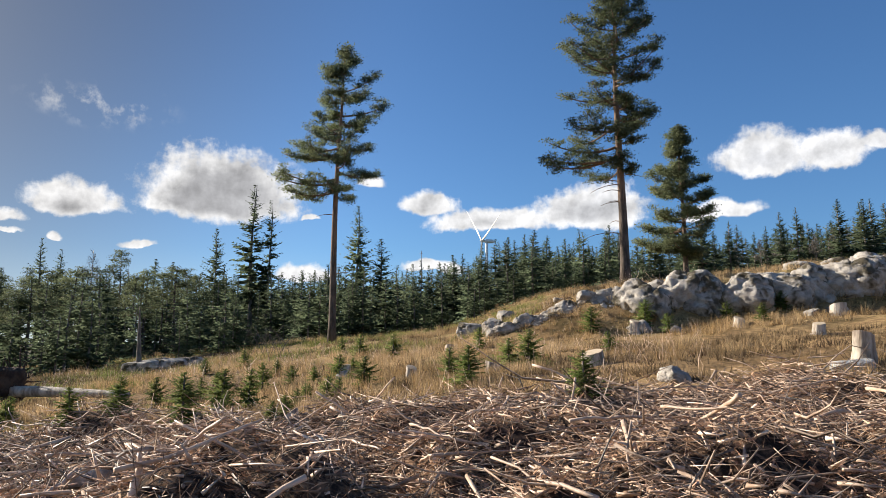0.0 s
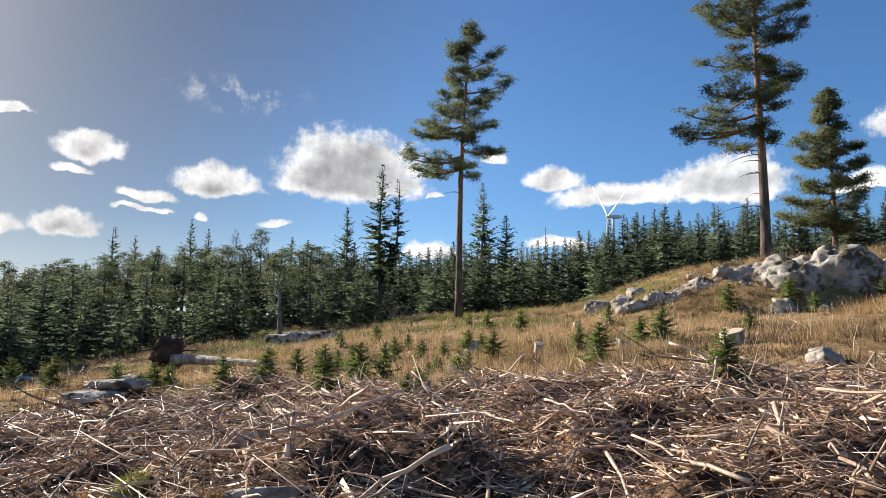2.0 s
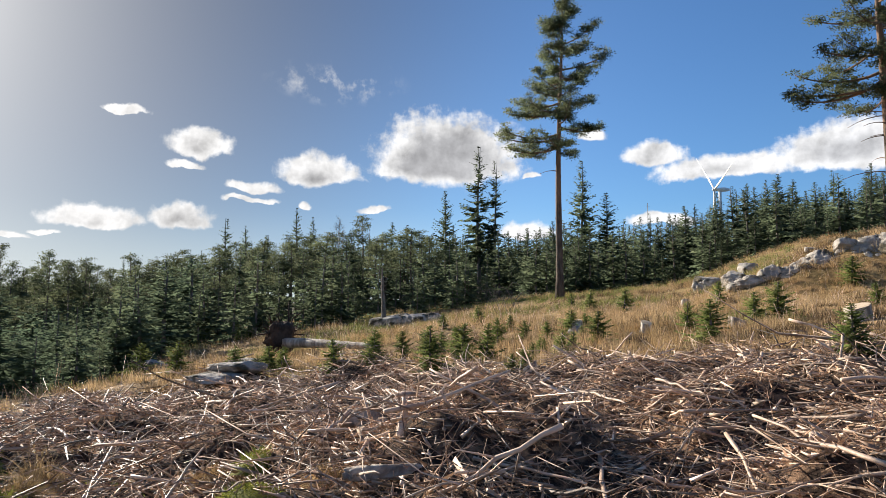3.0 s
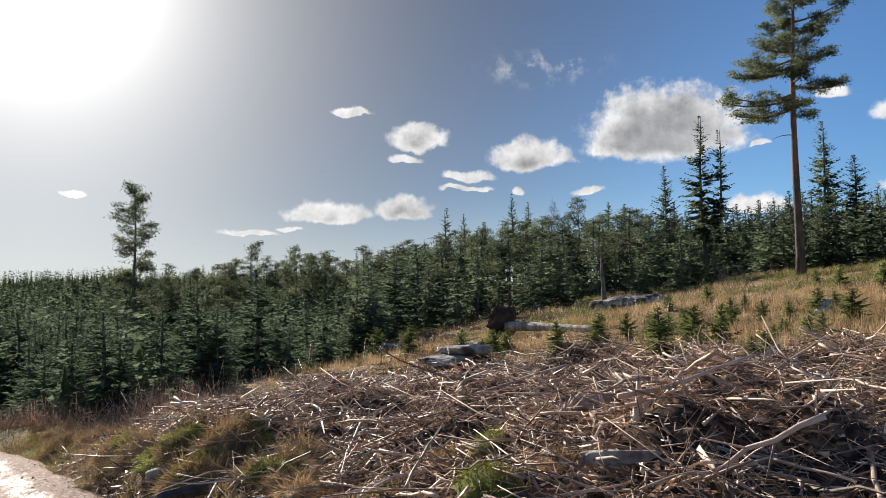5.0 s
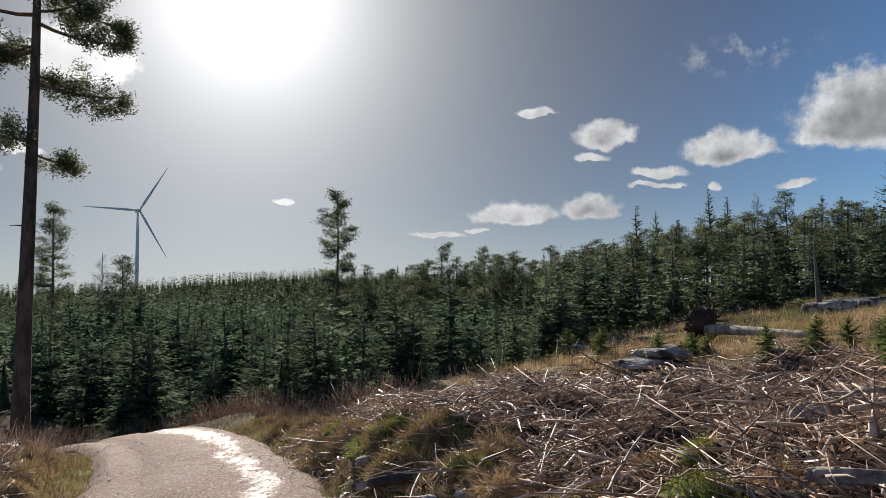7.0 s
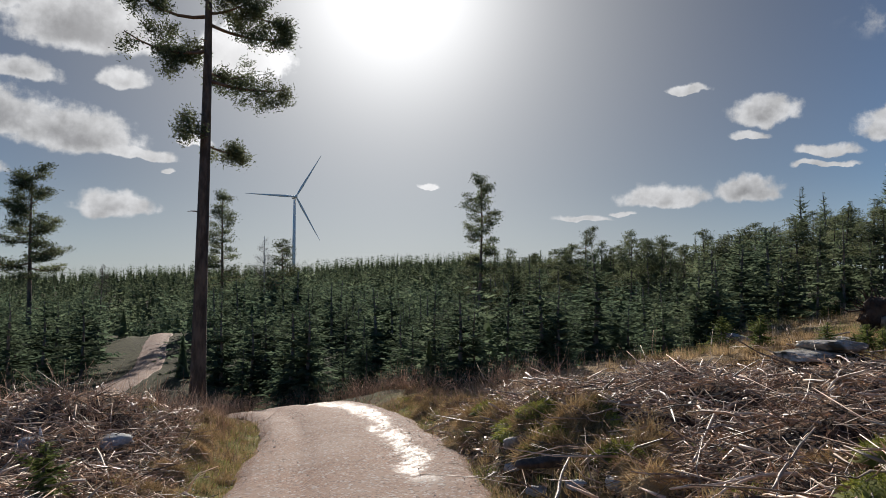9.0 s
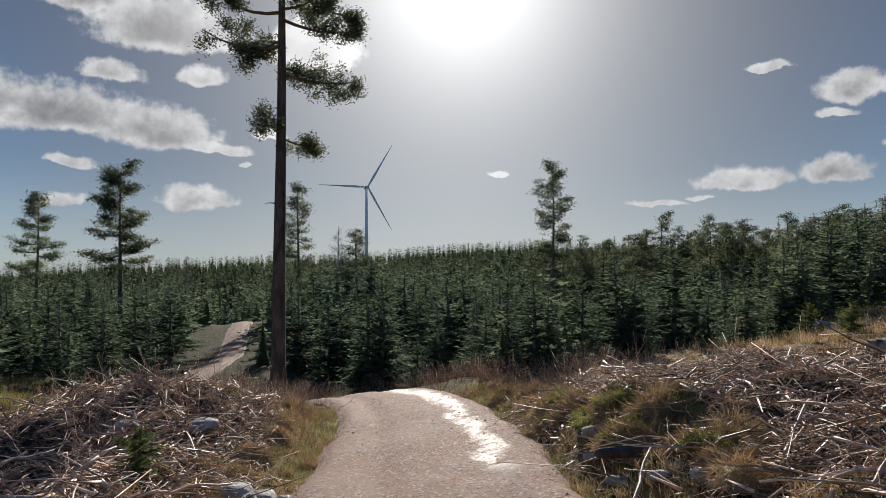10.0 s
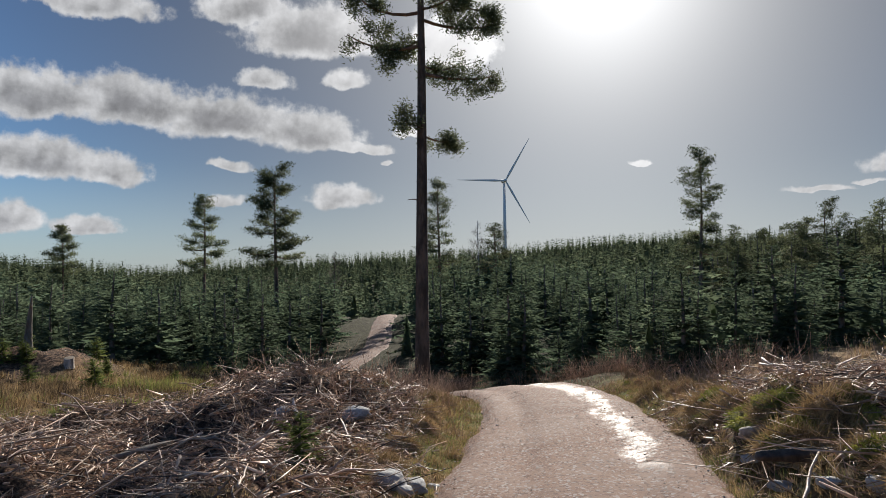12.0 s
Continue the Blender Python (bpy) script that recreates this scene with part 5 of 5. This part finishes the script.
    v, f = rods(np.column_stack([xy, ground(xy[:, 0], xy[:, 1]) - 0.03]), d, rng.uniform(0.2, 0.7, n), rng.uniform(0.002, 0.005, n), rng.normal(0, 0.3, n), 2, rng)
    tagged(new("dead_stems", mesh_from("dead_stems", v, f, M_STICK)), "dead upright stems in the dry grass", "stems", kind="stuff")


low_growth()


def hummock(name, seed, w, h, mat, label, category, blades=420, length=0.1, wide=0.006, droop=0.6):
    """A rounded tuft: a low dome bristling with blades."""
    rng = np.random.default_rng(seed)
    u, a = rng.random(blades), rng.uniform(0, 2 * np.pi, blades)
    rr = np.sqrt(u)
    p = np.stack([np.cos(a) * rr * w, np.sin(a) * rr * w, h * (1 - rr ** 2) * (0.85 + 0.3 * rng.random(blades)) - 0.03], 1)
    d = np.stack([np.cos(a) * rr * droop * 0.7, np.sin(a) * rr * droop * 0.7, np.full(blades, 0.75) - droop * rr], 1) + rng.normal(0, 0.5, (blades, 3))
    v, f = slivers(p, p + d * length * rng.uniform(0.6, 1.4, (blades, 1)), wide)
    ring = np.arange(14) * 2 * np.pi / 14
    rows = [np.stack([np.cos(ring) * w * q, np.sin(ring) * w * q, np.full(14, h * (1 - q * q) - 0.05)], 1) * (1 + 0.1 * rng.normal(size=(14, 1)) * (0.3 < q)) for q in (1.05, 0.8, 0.5, 0.2)]
    dome = np.concatenate(rows + [[[0, 0, h - 0.05]]])
    faces = [(i * 14 + j, i * 14 + (j + 1) % 14, (i + 1) * 14 + (j + 1) % 14) for i in range(3) for j in range(14)] + [(i * 14 + j, (i + 1) * 14 + (j + 1) % 14, (i + 1) * 14 + j) for i in range(3) for j in range(14)] + [(42 + j, 42 + (j + 1) % 14, 56) for j in range(14)]
    me = mesh_from(name, np.concatenate([v, dome]), np.concatenate([f, np.array(faces) + len(v)]), mat)
    return tagged(new(name, me), label, category)


def verge_tufts():
    rng = np.random.default_rng(5)
    used = set()
    moss = [hummock("moss_cushion", 10 + k, 0.2, 0.09, M_MOSS, "yellow-green moss cushion in the verge", "moss", 700, 0.035, 0.009, 0.9) for k in range(3)]
    grass = [hummock("grass_tussock", 20 + k, 0.17, 0.12, M_VERGE, "drooping tussock of withered brown grass", "grass tussock", 1000, 0.085, 0.005, 1.0) for k in range(3)]
    straw = [hummock("grass_tussock", 30 + k, 0.16, 0.12, M_GRASS, "pale straw tussock of dry grass", "grass tussock", 900, 0.09, 0.005, 1.0) for k in range(2)]
    spots = [(55.0, -12.2, 1.5, moss), (53.2, -11.6, 1.4, moss), (57.4, -10.8, 1.3, moss), (34.0, -13.6, 1.1, moss), (50.0, -12.6, 1.4, moss), (55.5, -9.6, 1.4, moss), (33.0, -11.0, 1.0, moss), (28.5, -13.0, 0.9, straw), (79.0, -14.5, 1.0, straw), (87.5, -15.6, 1.2, grass), (53.5, -13.4, 1.5, grass), (60.8, -9.4, 1.5, grass), (36.5, -12.6, 1.2, straw)]
    spots += [(a, -9.0 - 3.6 * (63 - a) / 14 + rng.normal(0, 1.3), rng.uniform(0.8, 1.6), (grass, moss, straw, grass)[rng.integers(4)]) for a in rng.uniform(47, 65, 64)]
    spots += [(a, -8.6 - 6.0 * (a - 78) / 6 + rng.normal(0, 0.7), rng.uniform(0.8, 1.5), (grass, straw, grass)[rng.integers(3)]) for a in rng.uniform(77.0, 85, 30)]
    for az, el, g, kinds in spots:
        x, y, z, d = meet(az, el)
        if off_track(x, y)[0] < 1.5:
            continue
        plant(kinds[rng.integers(len(kinds))], pose(x, y, z, 0, 0, rng.uniform(0, 360)) @ Matrix.Diagonal((g, g, g * rng.uniform(0.7, 1.2), 1)), used)["group"] = "tufts along the verge"
    # a verge lies under many small stones that rolled off the track
    n = 9000
    line = resample(way_points(), 0.2)
    t = rng.integers(200, 500, n)
    side = np.where(rng.random(n) < 0.55, rng.choice([-1, 1], n) * rng.normal(1.35, 0.22, n), rng.uniform(-1.3, 1.3, n))
    tang = np.gradient(line, axis=0)
    tang /= np.linalg.norm(tang, axis=1)[:, None]
    x, y = line[t, 0] + tang[t, 1] * side, line[t, 1] - tang[t, 0] * side
    keep = np.hypot(x, y) < 17
    x, y = x[keep], y[keep]
    size = rng.lognormal(-4.9, 0.45, len(x)).clip(0.003, 0.02)
    base = np.array([[1, 0, 0], [0, 1, 0], [-1, 0, 0], [0, -1, 0], [0, 0, 0.7], [0, 0, -0.7]])
    tri = np.array([[0, 1, 4], [1, 2, 4], [2, 3, 4], [3, 0, 4], [1, 0, 5], [2, 1, 5], [3, 2, 5], [0, 3, 5]])
    z = np.maximum(lie(x, y) + 0.01, ground(x, y))
    v = (base[None] * rng.uniform(0.6, 1.3, (len(x), 6, 1)) * size[:, None, None]) + np.column_stack([x, y, z])[:, None]
    f = tri[None] + 6 * np.arange(len(x))[:, None, None]
    tagged(new("loose_gravel", mesh_from("loose_gravel", v.reshape(-1, 3), f.reshape(-1, 3), M_PEBBLE)), "loose reddish and grey pebbles on the track", "gravel", kind="stuff")


M_PEBBLE = material("pebbles", (0.32, 0.20, 0.15), (0.52, 0.44, 0.38), 3.0, 0.7, 0, island=0.5)
verge_tufts()


def saplings():
    rng = np.random.default_rng(97)
    kinds = [spruce("spruce_sapling", rng, 1.0, 0.5, M_SAPLING, "small bushy green spruce sapling in the clearing", base=0.02, whorls=15, per=9, sprays=7, r=0.012, wide=0.7, taper=0.5) for _ in range(4)]
    used = set()
    spots = [(6.2, -2.2, 0.8), (10.2, -2.0, 0.55), (11.8, -2.0, 0.6), (-2.0, -2.2, 0.95), (-0.4, -1.4, 0.8), (-6.7, -0.6, 1.05), (-5.2, -0.5, 0.8), (-11.6, 2.2, 0.9), (-15.7, 2.5, 0.95), (-17.4, 2.0, 0.7), (-21.6, 2.6, 0.8), (-25.3, 3.2, 0.85), (-24.0, 2.8, 0.6), (17.0, -4.4, 1.0), (15.0, -4.0, 0.9), (19.6, -4.8, 0.8),
             (-11.0, -2.6, 0.6), (-13.0, 0.6, 0.6), (-2.9, 0.8, 0.8), (6.6, 0.2, 0.9), (4.0, 0.2, 0.9), (8.0, 0.4, 0.7), (21.5, -3.6, 0.8), (14.0, -2.8, 0.9), (91.2, -14.6, 0.62), (104.3, -8.2, 0.95), (99.0, -8.2, 0.55), (61.2, -7.3, 0.8), (108.4, -7.4, 0.6), (95.0, -7.6, 0.5), (38.5, -4.4, 1.0), (41.0, -4.5, 1.2), (43.5, -4.4, 1.4)]
    spots += [(a, e, h) for a, e, h in zip(rng.uniform(6, 38, 50), rng.uniform(-4.9, -0.4, 50), rng.uniform(0.3, 0.75, 50))]
    spots += [(a, e, h) for a, e, h in zip(rng.uniform(97, 116, 16), rng.uniform(-8, -4.6, 16), rng.uniform(0.4, 0.9, 16))]
    spots = [q for q in spots if not (21 < q[0] < 33 and -3.6 < q[1] < -1.4)]
    for az, el, h in spots:
        x, y, z, d = meet(az, el)
        src = kinds[rng.integers(4)]
        h = h * 0.85
        g = h * rng.uniform(0.95, 1.35)
        m = pose(x, y, z - 0.02, rng.normal(0, 3), rng.normal(0, 3), rng.uniform(0, 360)) @ Matrix.Diagonal((g, g, h, 1))
        plant(src, m, used)["group"] = "saplings in the clearing"


saplings()


def bare_tree(name, seed, H, label, mat, twigs=90, arch=0.0):
    """A leafless tree: trunk, and a spray of forking twigs."""
    rng = np.random.default_rng(seed)
    ob = tagged(new(name), label, "tree")
    me, spine = trunk_mesh(rng, H, 0.007 * H + 0.01, mat, sides=6)
    part("trunk", me, ob)
    n = twigs
    z = H * rng.uniform(0.35, 0.97, n)
    p = np.stack([np.interp(z, spine[:, 2], spine[:, 0]), np.interp(z, spine[:, 2], spine[:, 1]), z], 1)
    a = rng.uniform(0, 6.3, n)
    L = (H - z) * 0.35 + 0.05 * H * rng.random(n)
    d = np.stack([np.cos(a), np.sin(a), rng.uniform(0.5, 1.4, n)], 1)
    d /= np.linalg.norm(d, axis=1)[:, None]
    v, f = rods(p, d, L, 0.004 * L + 0.006, rng.normal(0, 0.2, n), 3, rng)
    p2 = np.repeat(p + d * L[:, None] * 0.55, 5, 0)
    d2 = np.repeat(d, 5, 0) + rng.normal(0, 0.5, (5 * n, 3))
    v2, f2 = rods(p2, d2, np.repeat(L, 5) * 0.5, np.full(5 * n, 0.006), rng.normal(0, 0.2, 5 * n), 2, rng)
    part("crown", mesh_from("crown", np.concatenate([v, v2]), np.concatenate([f, f2 + len(v)]), M_BARK_GREY), ob)
    return ob


def bare_trees():
    for i, (az, d, el) in enumerate([(26.4, 60, 7.9), (75.6, 60, 4.0), (-26.5, 72, 9.0), (-30.0, 74, 9.2), (-22.5, 66, 8.6), (-33.0, 75, 9.5), (87.0, 58, 1.6), (-0.2, 58, 6.2), (-20.5, 62, 8.0), (-24.2, 60, 8.3), (-25.4, 70, 8.9), (-27.8, 64, 8.8), (-29.0, 60, 8.4), (-31.4, 66, 9.0), (-34.4, 64, 9.0), (-4.6, 54, 5.6)]):
        put_tree(bare_tree("bare_birch", 200 + i, max(rise_to(az, d, el), 3.0), "leafless birch with fine pale twigs" if i < 2 else "leafless brown birch among dark spruces", M_PAPER if i < 2 else M_BARK_GREY), az, d, 40 * i)


bare_trees()


def bowed_shrub():
    x, y, z, d = meet(13.2, 0.2)
    ob = tagged(new("bowed_shrub"), "bowed dead grey shrub arching over dry grass", "shrub")
    rng = np.random.default_rng(15)
    s = np.linspace(0, 1, 9)
    for i in range(14):
        R, off, h = rng.uniform(0.5, 1.2), rng.normal(0, 0.35), rng.uniform(0.7, 1.25)
        w = -1 if i % 3 else 1
        path = np.stack([x + off + w * R * s, y + rng.normal(0, 0.3) + 0.2 * s, z - 0.05 + h * np.sin(s * rng.uniform(2.0, 2.8))], 1)
        part("stem", mesh_from("stem", *tube(path, 0.007 * (1 - s) + 0.004, 5), M_BARK_GREY), ob)


bowed_shrub()


def measuring_mast():
    """A thin pole far behind the spruces."""
    x, y, z = spot(1.75, 620)
    h = EYE + 620 * math.tan(radians(8.6)) - z
    ob = tagged(new("measuring_mast"), "thin grey measuring mast far behind the spruces", "mast")
    part("pole", mesh_from("pole", *tube([(0, 0, -1), (0, 0, h * 0.6), (0, 0, h)], [0.45, 0.38, 0.25], 8), M_STONE, smooth=True), ob)
    part("crossarm", mesh_from("crossarm", *tube([(-1.6, 0, h * 0.97), (1.6, 0, h * 0.97)], [0.12, 0.12], 6), M_STONE), ob)
    ob.matrix_basis = pose(x, y, z)


measuring_mast()


def dead_trunks():
    """Broken trunks left standing at the wood's edge."""
    for i, (az, el, H) in enumerate([(95.4, -5.6, 2.1), (108.5, -5.2, 1.6), (22.8, -0.9, 2.6)]):
        x, y, z, d = meet(az, el)
        rng = np.random.default_rng(400 + i)
        ob = tagged(new("dead_trunk"), "broken grey dead trunk at the wood's edge", "dead tree")
        me, spine = trunk_mesh(rng, H, 0.10, M_BARK_GREY, 0.02, sides=9)
        part("trunk", me, ob)
        for k in range(5):
            q = int(rng.integers(6, 14))
            t, L = rng.uniform(0, 6.3), rng.uniform(0.12, 0.4)
            s = np.linspace(0, 1, 4)[:, None]
            part("branch_stub", mesh_from("branch_stub", *tube(spine[q] + s * np.array([math.cos(t) * L, math.sin(t) * L, 0.12]), 0.016 * (1 - 0.6 * s[:, 0]), 5), M_BARK_GREY), ob)
        ob.matrix_basis = pose(x, y, z - 0.05, 0, 3, 70 * i)


dead_trunks()
